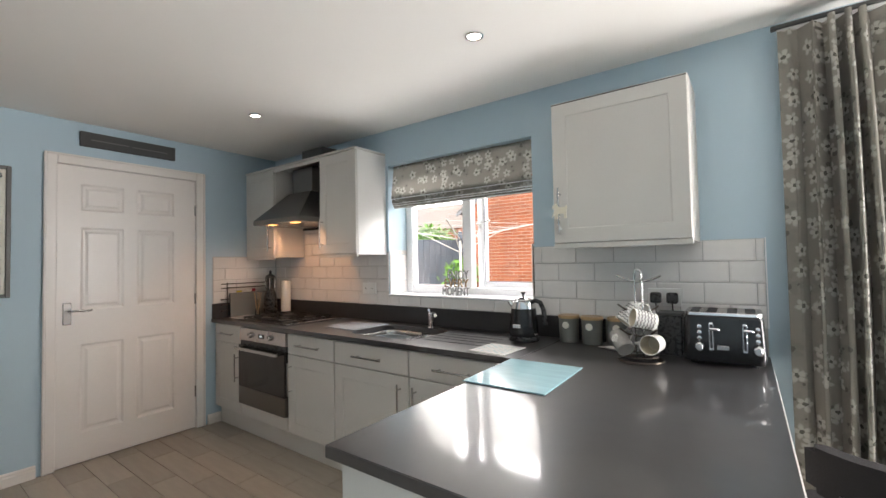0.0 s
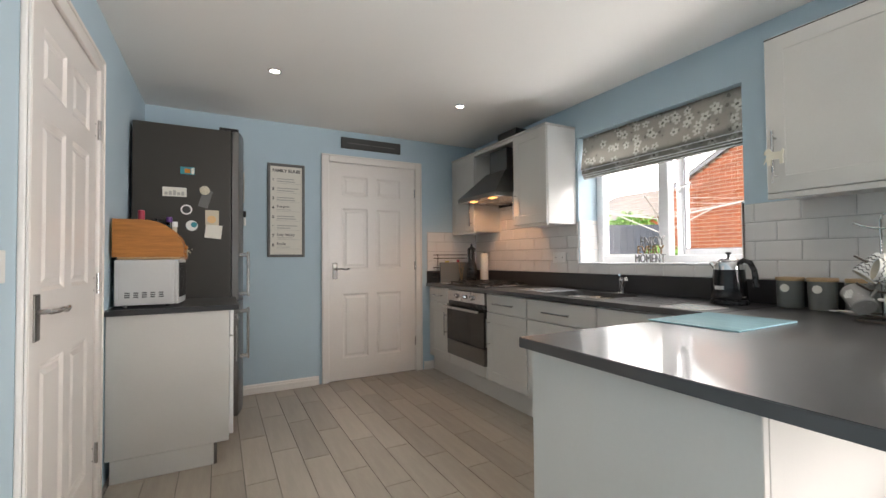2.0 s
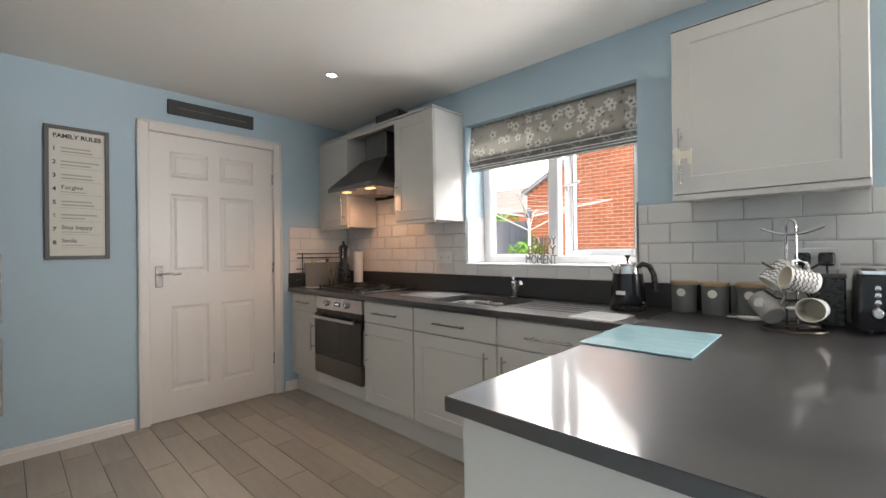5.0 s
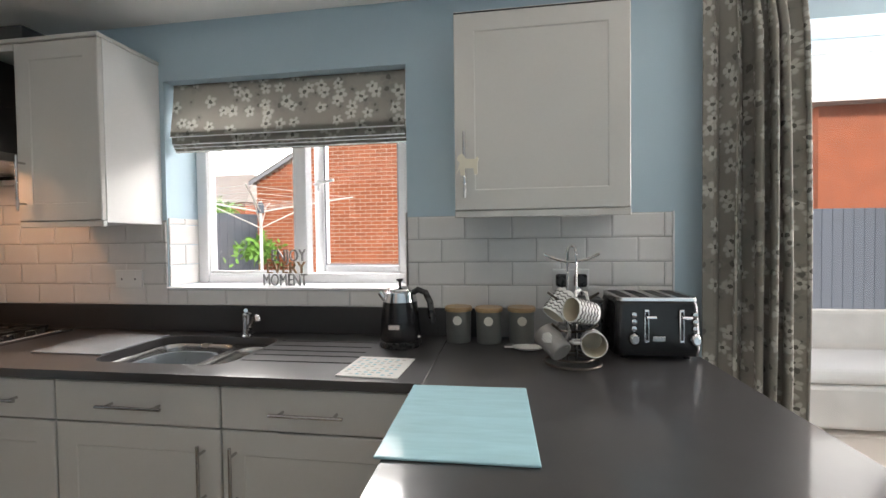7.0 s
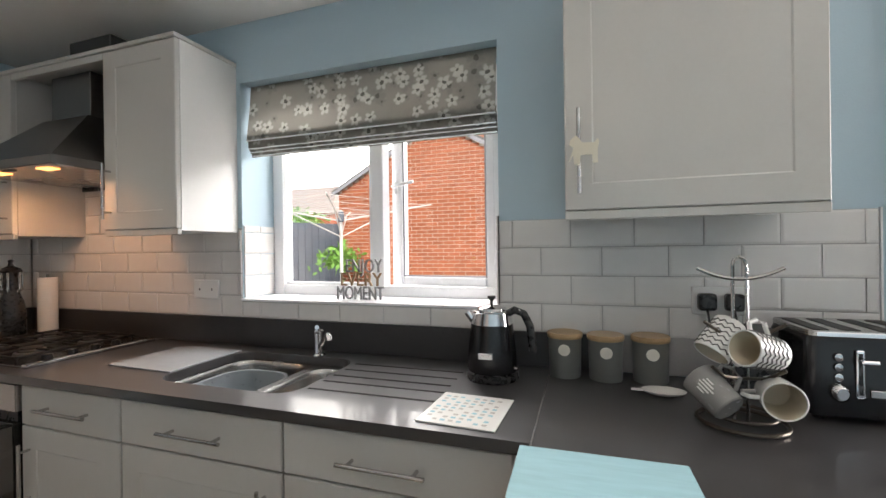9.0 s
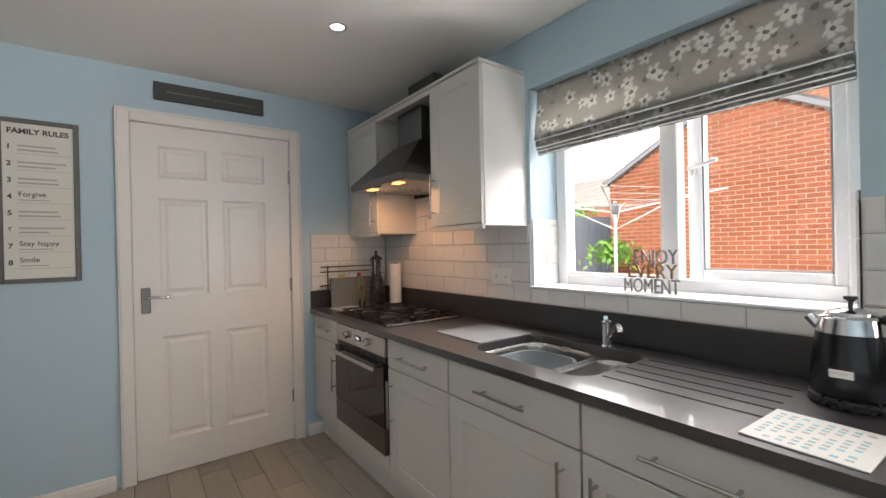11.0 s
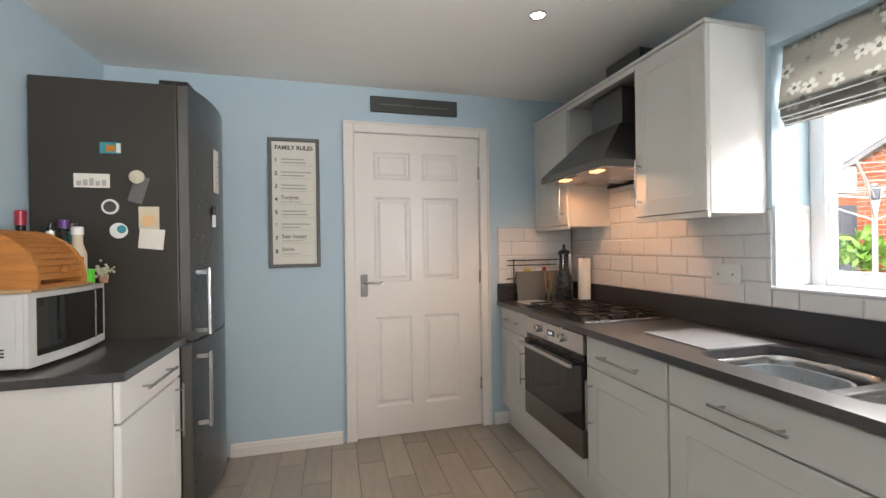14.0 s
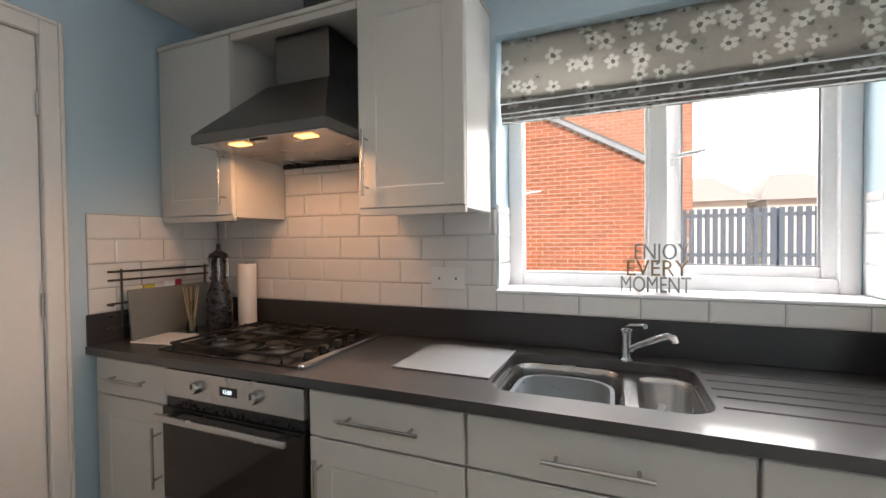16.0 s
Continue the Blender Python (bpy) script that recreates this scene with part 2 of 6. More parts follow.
M = {
    "blue": material("blue_wall_paint", (0.47, 0.595, 0.67), 0.75, vary=0.03, scale=1.5, fine=180, bump=0.08, spec=0.3),
    "white_paint": material("white_gloss_paint", (0.80, 0.76, 0.72), 0.32, vary=0.03, scale=3, fine=40, bump=0.02),
    "ceiling": material("ceiling_emulsion", (0.90, 0.885, 0.85), 0.85, vary=0.03, scale=1.2, fine=160, bump=0.08, spec=0.2),
    "upvc": material("white_upvc", (0.87, 0.87, 0.88), 0.25, vary=0.02, bump=0.0),
    "cabinet": material("pale_grey_cabinet_foil", (0.60, 0.58, 0.545), 0.42, vary=0.03, scale=4, fine=90, bump=0.03),
    "cabinet_white": material("white_carcass_board", (0.78, 0.77, 0.75), 0.38, vary=0.02, bump=0.02),
    "worktop": material("dark_grey_laminate", (0.045, 0.043, 0.044), 0.34, vary=0.14, scale=14, fine=420, bump=0.004, rough_vary=0.04, spec=0.5, coat=0.6),
    "worktop_edge": material("dark_grey_edge", (0.034, 0.033, 0.035), 0.3, vary=0.1, scale=14, fine=300),
    "tile": material("white_glazed_tile", (0.72, 0.70, 0.68), 0.13, vary=0.05, scale=3, fine=25, bump=0.03, pieces=0.15, rough_vary=0.05),
    "grout": material("pale_grey_grout", (0.42, 0.41, 0.40), 0.9, vary=0.1, fine=200, bump=0.2, spec=0.2),
    "plank": material("greige_wood_look_tile", (0.355, 0.31, 0.255), 0.38, vary=0.30, scale=3, fine=18, stretch=(1, 9, 9), bump=0.05, pieces=0.42),
    "floor_grout": material("dark_floor_grout", (0.085, 0.075, 0.065), 0.9, vary=0.1, fine=200, bump=0.1),
    "steel": material("brushed_steel", (0.52, 0.51, 0.50), 0.27, 1.0, vary=0.02, scale=3, fine=9, bump=0.0, rough_vary=0.015),
    "hood_steel": material("brushed_dark_steel", (0.19, 0.18, 0.17), 0.34, 1.0, vary=0.03, scale=3, fine=9, bump=0.0, rough_vary=0.02),
    "chrome": material("polished_chrome", (0.72, 0.72, 0.73), 0.10, 1.0, vary=0.01, fine=9, bump=0.0, rough_vary=0.01),
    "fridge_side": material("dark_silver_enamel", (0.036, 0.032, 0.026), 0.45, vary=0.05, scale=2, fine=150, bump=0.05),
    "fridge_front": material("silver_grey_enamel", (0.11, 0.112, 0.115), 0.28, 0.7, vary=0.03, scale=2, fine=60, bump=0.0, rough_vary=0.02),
    "black": material("black_plastic", (0.016, 0.016, 0.017), 0.28, vary=0.15, bump=0.02),
    "black_gloss": material("black_enamel", (0.010, 0.010, 0.012), 0.22, vary=0.1, bump=0.0),
    "iron": material("cast_iron", (0.010, 0.010, 0.010), 0.6, vary=0.2, fine=200, bump=0.3),
    "oven_glass": material("dark_oven_glass", (0.012, 0.011, 0.010), 0.06, vary=0.1, bump=0.0),
    "white": material("white_plastic", (0.78, 0.78, 0.76), 0.35, vary=0.02),
    # near-black colour that paints the shade of gaps
    "gap_shade": material("painted_gap_shade", (0.03, 0.03, 0.03), 0.8),
    "charcoal": material("charcoal_painted_wood", (0.06, 0.062, 0.062), 0.7, vary=0.15, fine=50, bump=0.15),
    "frame_grey": material("grey_picture_frame", (0.13, 0.13, 0.125), 0.5, vary=0.12, bump=0.06),
    "paper": material("cream_paper", (0.72, 0.70, 0.63), 0.8, vary=0.04, fine=120, bump=0.02),
    "ink": material("dark_ink", (0.06, 0.06, 0.06), 0.8),
    "ink_pale": material("pale_grey_ink", (0.42, 0.41, 0.38), 0.8),
    "teal_glass": material("teal_printed_glass", (0.38, 0.60, 0.66), 0.08, vary=0.12, scale=4, fine=12, stretch=(1, 7, 1), bump=0.0),
    "canister": material("grey_painted_tin", (0.16, 0.165, 0.155), 0.5, vary=0.06),
    "bamboo": wood("bamboo", (0.40, 0.27, 0.14)),
    "oak": wood("honey_bamboo", (0.42, 0.165, 0.035), along=(14, 1, 14)),
    "card_white": material("glossy_white_ceramic", (0.80, 0.79, 0.76), 0.12, vary=0.03, bump=0.0),
    "ivory": material("ivory_painted_wood", (0.76, 0.71, 0.58), 0.5, vary=0.05),
    "mug_grey": material("grey_stoneware", (0.28, 0.27, 0.26), 0.25, vary=0.08),
    "mug_cream": material("cream_glaze", (0.62, 0.55, 0.42), 0.2, vary=0.04),
    "dark_wire": material("dark_bronze_wire", (0.10, 0.085, 0.07), 0.35, 0.9, vary=0.1),
    "lamp_on": glowing("lamp_lens", (1.0, 0.93, 0.82), 14),
    "hood_lamp_on": glowing("warm_lamp_lens", (1.0, 0.46, 0.14), 3.5),
    "digits": glowing("clock_digits", (0.75, 0.9, 1.0), 2),
    "glass": clear_glass("window_glass"),
    "bottle": clear_glass("thin_glass", 0.02, (0.82, 0.86, 0.84)),
    "cloth": floral("grey_floral_cloth", (0.265, 0.252, 0.222), (0.51, 0.495, 0.45), (0.13, 0.125, 0.11), 0.072),
    "lining": material("pale_lining_cloth", (0.50, 0.50, 0.50), 0.9, vary=0.05, fine=300),
    "brick": material("orange_red_brick", (0.37, 0.122, 0.060), 0.85, vary=0.30, scale=5, fine=90, bump=0.25, spec=0.2, pieces=0.5),
    "brick_joined": material("orange_red_brickwork", (0.37, 0.122, 0.060), 0.85, vary=0.30, scale=5, fine=90, bump=0.25, spec=0.2, pieces=0.5, islands=True),
    "render_wall": material("cream_rendered_wall", (0.70, 0.67, 0.62), 0.9, vary=0.06, fine=80, bump=0.1),
    "house_brick": material("pale_orange_brick", (0.48, 0.22, 0.14), 0.9, vary=0.2, scale=5, fine=60, bump=0.2, spec=0.2, pieces=0.4, islands=True),
    "tub": material("grey_translucent_plastic", (0.20, 0.225, 0.245), 0.3, vary=0.04),
    # pale colour of the light patch beside the sink
    "light_patch": material("pale_light_patch", (0.31, 0.32, 0.335), 0.2, vary=0.03, bump=0.0),
    "microwave_white": material("silver_white_enamel", (0.55, 0.55, 0.54), 0.35, vary=0.03),
    "brick_wall": material("orange_brick_wall", (0.42, 0.14, 0.075), 0.85, vary=0.2, scale=3, fine=40, bump=0.2, spec=0.2),
    "mortar": material("sandy_mortar", (0.54, 0.42, 0.34), 0.95, vary=0.1, fine=150, bump=0.2),
    "roof_pale": material("pale_weathered_roof", (0.36, 0.31, 0.28), 0.85, vary=0.15, fine=40, bump=0.2),
    "sky_haze": glowing("bright_hazy_sky", (1.0, 0.975, 0.945), 5.0),
    "roof": material("grey_concrete_roof", (0.15, 0.14, 0.135), 0.85, vary=0.2, fine=40, bump=0.2),
    "fascia": material("grey_fascia", (0.30, 0.30, 0.32), 0.5, vary=0.06),
    "fence": material("slate_blue_fence_paint", (0.115, 0.13, 0.16), 0.8, vary=0.15, scale=4, fine=60, stretch=(9, 9, 1), bump=0.15, pieces=0.2),
    "paving": material("buff_paving", (0.50, 0.44, 0.38), 0.85, vary=0.12, fine=80, bump=0.15, pieces=0.4),
    "ground": material("garden_ground", (0.34, 0.30, 0.25), 0.95, vary=0.3, scale=1.2, fine=30, bump=0.3),
    "leaf": material("leaf_green", (0.20, 0.40, 0.07), 0.55, vary=0.4, scale=6, fine=30),
    "bark": material("bark", (0.13, 0.10, 0.075), 0.9, vary=0.3, bump=0.5),
    "rattan": material("white_rattan", (0.62, 0.59, 0.55), 0.6, vary=0.2, fine=140, bump=0.5),
    "cushion": material("pale_cushion", (0.68, 0.66, 0.63), 0.9, vary=0.05, fine=200, bump=0.15),
    "velvet": material("black_leather_cloth", (0.010, 0.009, 0.010), 0.75, spec=0.3, vary=0.15, fine=160, bump=0.2),
    "red": material("red_foil", (0.36, 0.02, 0.05), 0.3), "purple": material("purple_plastic", (0.10, 0.03, 0.20), 0.3),
    "lime": material("lime_plastic", (0.13, 0.75, 0.06), 0.35), "teal": material("teal_plastic", (0.04, 0.26, 0.30), 0.35),
    "yellow": material("yellow_card", (0.55, 0.45, 0.05), 0.5), "peach": material("peach_print", (0.70, 0.45, 0.22), 0.6),
    "zigzag": material("grey_glaze", (0.13, 0.125, 0.12), 0.25),
    "amber": material("amber_liquid", (0.50, 0.20, 0.03), 0.15), "gold": material("gold_paint", (0.26, 0.17, 0.09), 0.4, 0.5),
    "grey_metal_paint": material("grey_letter_paint", (0.22, 0.22, 0.22), 0.4, 0.3),
    "terracotta": material("terracotta", (0.45, 0.24, 0.16), 0.8), "bouquet": material("pale_dried_flowers", (0.55, 0.52, 0.40), 0.8, vary=0.4, fine=90),
}

# ---- mesh helpers ----


def box(bm, a, b, bevel=0.0, seg=1):
    m = Matrix.Translation([(p + q) / 2 for p, q in zip(a, b)]) @ Matrix.Diagonal([*(abs(q - p) for p, q in zip(a, b)), 1])
    made = bmesh.ops.create_cube(bm, size=1, matrix=m)["verts"]
    if bevel:
        edges = list({e for v in made for e in v.link_edges})
        bmesh.ops.bevel(bm, geom=edges, offset=bevel, segments=seg, profile=0.5, affect="EDGES")
    return bm


def rod(bm, a, b, r, r2=None, seg=14):
    a, b = Vector(a), Vector(b)
    d = b - a
    m = Matrix.Translation((a + b) / 2) @ d.to_track_quat("Z", "Y").to_matrix().to_4x4()
    bmesh.ops.create_cone(bm, cap_ends=True, segments=seg, radius1=r, radius2=r if r2 is None else r2, depth=d.length, matrix=m)
    return bm


def tube(bm, pts, r, seg=8, closed=False):
    """A round bar along a line of points."""
    pts = [Vector(p) for p in pts]
    rings = []
    for k, p in enumerate(pts):
        if closed:
            d = pts[(k + 1) % len(pts)] - pts[k - 1]
        else:
            d = pts[min(k + 1, len(pts) - 1)] - pts[max(k - 1, 0)]
        q = d.to_track_quat("Z", "Y")
        rings.append([bm.verts.new(p + q @ Vector((r * math.cos(6.2832 * j / seg), r * math.sin(6.2832 * j / seg), 0))) for j in range(seg)])
    for k in range(len(rings) if closed else len(rings) - 1):
        u, w = rings[k], rings[(k + 1) % len(rings)]
        for j in range(seg):
            bm.faces.new((u[j], u[(j + 1) % seg], w[(j + 1) % seg], w[j]))
    if not closed:
        bm.faces.new(rings[0][::-1])
        bm.faces.new(rings[-1])
    return bm


def lathe(bm, profile, seg=28, m=None):
    """A turned shape from (radius, height) pairs."""
    m = m or Matrix()
    rings = [[bm.verts.new(m @ Vector((r * math.cos(6.2832 * j / seg), r * math.sin(6.2832 * j / seg), z))) for j in range(seg)] for r, z in profile]
    for u, w in zip(rings, rings[1:]):
        for j in range(seg):
            bm.faces.new((u[j], u[(j + 1) % seg], w[(j + 1) % seg], w[j]))
    bm.faces.new(rings[0][::-1])
    bm.faces.new(rings[-1])
    return bm


def prism(bm, outline, a, b, axis="y"):
    """An outline of pairs pushed out from a to b along an axis."""
    put = {"x": lambda u, v, w: (w, u, v), "y": lambda u, v, w: (u, w, v), "z": lambda u, v, w: (u, v, w)}[axis]
    lo, hi = ([bm.verts.new(put(u, v, w)) for u, v in outline] for w in (a, b))
    bm.faces.new(lo)
    bm.faces.new(hi[::-1])
    for j in range(len(outline)):
        k = (j + 1) % len(outline)
        bm.faces.new((lo[j], hi[j], hi[k], lo[k]))
    return bm


def rounded(w, h, r, seg=5, cx=0.0, cy=0.0):
    pts = []
    for sx, sy, a0 in ((1, 1, 0), (-1, 1, 90), (-1, -1, 180), (1, -1, 270)):
        for k in range(seg + 1):
            a = radians(a0 + 90 * k / seg)
            pts.append((cx + sx * (w / 2 - r) + r * math.cos(a), cy + sy * (h / 2 - r) + r * math.sin(a)))
    return pts


def mesh_of(name, bm, mat, smooth=False):
    bmesh.ops.recalc_face_normals(bm, faces=bm.faces)
    me = bpy.data.meshes.new(name)
    bm.to_mesh(me)
    bm.free()
    me.materials.append(mat)
    if smooth:
        for p in me.polygons:
            p.use_smooth = True
        me.set_sharp_from_angle(angle=radians(40))
    return me


def part(name, bm, mat, parent, label="", smooth=False):
    ob = new(name, mesh_of(name, bm, M[mat], smooth))
    ob.parent = parent
    return tagged(ob, label)


def thing(name, at, label, category, group="", turn=0):
    ob = new(name)
    ob.empty_display_size = 0.05
    ob.matrix_world = pose(*at, 0, 0, turn)
    return tagged(ob, label, category, group)


def single(name, bm, mat, label, category, group="", smooth=False):
    return tagged(new(name, mesh_of(name, bm, M[mat], smooth)), label, category, group)


def structure(name, bm, mat, label, category, smooth=False):
    return tagged(new(name, mesh_of(name, bm, M[mat], smooth)), label, category, kind="structure")


def B(a, b, bevel=0.0, seg=1):
    return box(bmesh.new(), a, b, bevel, seg)


def lettering(name, text, size, depth, mat, parent, m, label="", align="LEFT", bold=0.0):
    """Raised letters as a mesh, in the built-in font."""
    cu = bpy.data.curves.new(name, "FONT")
    cu.body, cu.size, cu.extrude, cu.align_x, cu.offset = text, size, depth, align, bold
    tmp = bpy.data.objects.new(name, cu)
    scene.collection.objects.link(tmp)
    me = bpy.data.meshes.new_from_object(tmp.evaluated_get(bpy.context.evaluated_depsgraph_get()))
    bpy.data.objects.remove(tmp)
    me.transform(m)
    me.materials.clear()
    me.materials.append(M[mat])
    ob = new(name, me)
    ob.parent = parent
    return tagged(ob, label)


# ---- the room ----
CEIL, TOP, SOUTH, EAST = 2.312, 0.868, -2.97, 7.2
WX0, WX1, WZ0, WZ1 = 1.483, 2.652, 1.075, 2.045
PX0, PX1, PZ1 = 3.95, 5.75, 2.10
HX0, HX1, HZ1 = 1.44, 2.20, 1.985
DY0, DY1, DZ1 = -1.585, -0.728, 2.01

bm = bmesh.new()
for x0, x1, z0, z1 in ((-0.15, WX0, -0.1, CEIL), (WX0, WX1, -0.1, WZ0 - 0.012), (WX0, WX1, WZ1, CEIL), (WX1, PX0, -0.1, CEIL), (PX0, PX1, PZ1, CEIL), (PX1, EAST + 0.15, -0.1, CEIL)):
    box(bm, (x0, 0, z0), (x1, 0.30, z1))
structure("wall_north", bm, "blue", "pale blue painted plaster wall with window opening", "wall")
bm = bmesh.new()
for y0, y1, z0, z1 in ((SOUTH - 0.15, DY0 - 0.02, -0.1, CEIL), (DY0 - 0.02, DY1 + 0.02, DZ1 + 0.02, CEIL), (DY1 + 0.02, 0, -0.1, CEIL)):
    box(bm, (-0.15, y0, z0), (0, y1, z1))
structure("wall_west", bm, "blue", "pale blue painted plaster wall round the white door", "wall")
bm = bmesh.new()
for x0, x1, z0, z1 in ((0, HX0 - 0.02, -0.1, CEIL), (HX0 - 0.02, HX1 + 0.02, HZ1 + 0.02, CEIL), (HX1 + 0.02, EAST + 0.15, -0.1, CEIL)):
    box(bm, (x0, SOUTH - 0.12, z0), (x1, SOUTH, z1))
structure("wall_south", bm, "blue", "pale blue painted plaster wall with light switch", "wall")
structure("wall_east", B((EAST, SOUTH, -0.1), (EAST + 0.15, 0, CEIL)), "blue", "plain pale blue painted plaster wall", "wall")
# unseen boxes behind the doors, added so no outside light leaks in
structure("wall_light_stop", B((-0.42, DY0 - 0.3, -0.1), (-0.152, DY1 + 0.3, CEIL)), "blue", "unseen box behind the door, added to block leaking light", "wall")
structure("wall_light_stop_south", B((HX0 - 0.3, SOUTH - 0.40, -0.1), (HX1 + 0.3, SOUTH - 0.122, CEIL)), "blue", "unseen box behind the hall door, added to block leaking light", "wall")
structure("ceiling", B((-0.15, SOUTH - 0.12, CEIL), (EAST + 0.15, 0.30, CEIL + 0.12)), "ceiling", "flat off-white painted plasterboard ceiling", "ceiling")
floor = structure("floor", B((-0.15, SOUTH - 0.12, -0.1), (EAST + 0.15, 0.30, -0.006)), "floor_grout", "greige wood-look plank tiles laid in staggered rows", "floor")

# skirting boards, with a moulded top


def skirting(axis, a, b, at, sign):
    bm = bmesh.new()
    prof = [(at, 0.0), (at + sign * 0.020, 0.0), (at + sign * 0.020, 0.052), (at + sign * 0.014, 0.060), (at + sign * 0.013, 0.068), (at + sign * 0.007, 0.076), (at, 0.078)]
    prism(bm, prof, a, b, axis)
    return structure("baseboard", bm, "white_paint", "white gloss moulded skirting board along the wall", "skirting board")


skirting("y", -2.34, DY0 - 0.092, 0, 1)
skirting("y", DY1 + 0.092, -0.53, 0, 1)
skirting("x", HX1 + 0.09, EAST, SOUTH, 1)
skirting("y", SOUTH, 0, EAST, -1)


def panel_door(name, w, h, label, handle_side, panels, hz=1.0):
    """A six-panel moulded door, lying in local x (width) and z, its face at y = 0 towards -y."""
    d = new(name)
    tagged(d, label, "door", kind="structure")
    bm = bmesh.new()
    cols, rows = panels
    xs, zs = [0.0], [0.0]
    for a, b in cols:
        xs += [a, b]
    for a, b in rows:
        zs += [a, b]
    xs.append(w)
    zs.append(h)
    for i in range(len(xs) - 1):
        for j in range(len(zs) - 1):
            x0, x1, z0, z1 = xs[i], xs[i + 1], zs[j], zs[j + 1]
            if i % 2 and j % 2:
                steps = [(0.0, 0.0), (0.014, 0.009), (0.026, 0.009), (0.042, 0.002)]
                loops = [[bm.verts.new(p) for p in ((x0 + s, y, z0 + s), (x1 - s, y, z0 + s), (x1 - s, y, z1 - s), (x0 + s, y, z1 - s))] for s, y in steps]
                for u, v in zip(loops, loops[1:]):
                    for k in range(4):
                        bm.faces.new((u[k], u[(k + 1) % 4], v[(k + 1) % 4], v[k]))
                bm.faces.new(loops[-1])
            else:
                bm.faces.new([bm.verts.new(p) for p in ((x0, 0, z0), (x1, 0, z0), (x1, 0, z1), (x0, 0, z1))])
    bmesh.ops.remove_doubles(bm, verts=bm.verts, dist=0.0001)
    rim = [bm.verts.new(p) for p in ((0, 0.04, 0), (w, 0.04, 0), (w, 0.04, h), (0, 0.04, h))]
    bm.faces.new(rim[::-1])
    bm.normal_update()
    part("leaf", bm, "white_paint", d)
    ed = bmesh.new()
    for a, b in (((0, 0.001, 0), (0.0005, 0.04, h)), ((w - 0.0005, 0.001, 0), (w, 0.04, h)), ((0, 0.001, 0), (w, 0.04, 0.0005)), ((0, 0.001, h - 0.0005), (w, 0.04, h))):
        box(ed, a, b)
    part("edge", ed, "white_paint", d)
    hx = 0.055 if handle_side < 0 else w - 0.055
    s = -1 if handle_side < 0 else 1
    bm = B((hx - 0.022, -0.010, hz - 0.07), (hx + 0.022, 0.0, hz + 0.075), 0.004, 2)
    plate = part("handle_plate", bm, "hood_steel", d, "brushed steel handle plate")
    bm = bmesh.new()
    tube(bm, [(hx, -0.008, hz + 0.02), (hx, -0.045, hz + 0.02), (hx - s * 0.012, -0.056, hz + 0.021), (hx - s * 0.045, -0.058, hz + 0.024), (hx - s * 0.085, -0.057, hz + 0.016), (hx - s * 0.12, -0.054, hz + 0.022)], 0.008, 10)
    part("lever", bm, "steel", plate, smooth=True)
    return d, s


def architrave(axis, a, b, top, at, sign):
    """A moulded frame round a door opening, with the lining in the wall's thickness."""
    w = 0.068
    bm = bmesh.new()

    def bar(lo, hi):
        box(bm, lo, hi, 0.006, 2)

    def p(u, v, z):
        return (at + v, u, z) if axis == "y" else (u, at + v, z)
    f = sign * 0.020
    for u0, u1, z0, z1 in ((a - w, a - 0.002, 0, top + w), (b + 0.002, b + w, 0, top + w), (a - 0.002, b + 0.002, top + 0.002, top + w)):
        bar(p(u0, 0, z0), p(u1, f, z1))
    for u0, u1, z0, z1 in ((a - w, a - w + 0.014, 0, top + w + 0.001), (b + w - 0.014, b + w, 0, top + w + 0.001), (a - w + 0.014, b + w - 0.014, top + w - 0.014, top + w + 0.001)):
        bar(p(u0, f, z0), p(u1, f * 1.35, z1))
    for u0, u1, z0, z1 in ((a - 0.018, a - 0.003, 0, top + 0.018), (b + 0.003, b + 0.018, 0, top + 0.018), (a - 0.003, b + 0.003, top + 0.003, top + 0.018)):
        box(bm, p(u0, -sign * 0.002, z0), p(u1, -sign * 0.12, z1))
    return structure("trim", bm, "white_paint", "white gloss moulded architrave round a door", "door frame")


# the white door in the west wall
dw, dh = DY1 - DY0, DZ1 - 0.006
door, _ = panel_door("door_1", dw, dh, "closed white six-panel door with steel lever handle", -1, ([(0.125, 0.372), (0.452, 0.703)], [(0.195, 0.79), (1.02, 1.585), (1.70, 1.885)]))
door.matrix_world = pose(-0.006, DY0, 0.006, 0, 0, 90)
architrave("y", DY0, DY1, DZ1, 0, 1)
for z in (0.25, 1.0, 1.72):
    part("hinge", rod(bmesh.new(), (dw - 0.002, -0.008, z), (dw - 0.002, -0.008, z + 0.085), 0.006), "steel", door)
# the hall door in the south wall
dw2 = HX1 - HX0
door2, _ = panel_door("door_2", dw2, HZ1 - 0.008, "closed white six-panel door with curved chrome lever", -1, ([(0.11, 0.34), (0.42, 0.65)], [(0.195, 0.78), (1.01, 1.57), (1.67, 1.86)]), 0.93)
door2.matrix_world = pose(HX1, SOUTH + 0.004, 0.008, 0, 0, 180)
architrave("x", HX0, HX1, HZ1, SOUTH, 1)
for z in (0.2, 0.96, 1.66):
    hg = part("hinge", rod(bmesh.new(), (dw2 + 0.003, -0.012, z), (dw2 + 0.003, -0.012, z + 0.09), 0.007), "steel", door2)
    for k in (0.015, 0.07):
        part("screw", rod(bmesh.new(), (dw2 - 0.016, -0.003, z + k), (dw2 - 0.016, 0.0, z + k), 0.004, seg=8), "chrome", hg)

# ---- window ----
win = tagged(new("window_1"), "white plastic casement window over the sink", "window", kind="structure")
FY0, FY1 = 0.200, 0.270


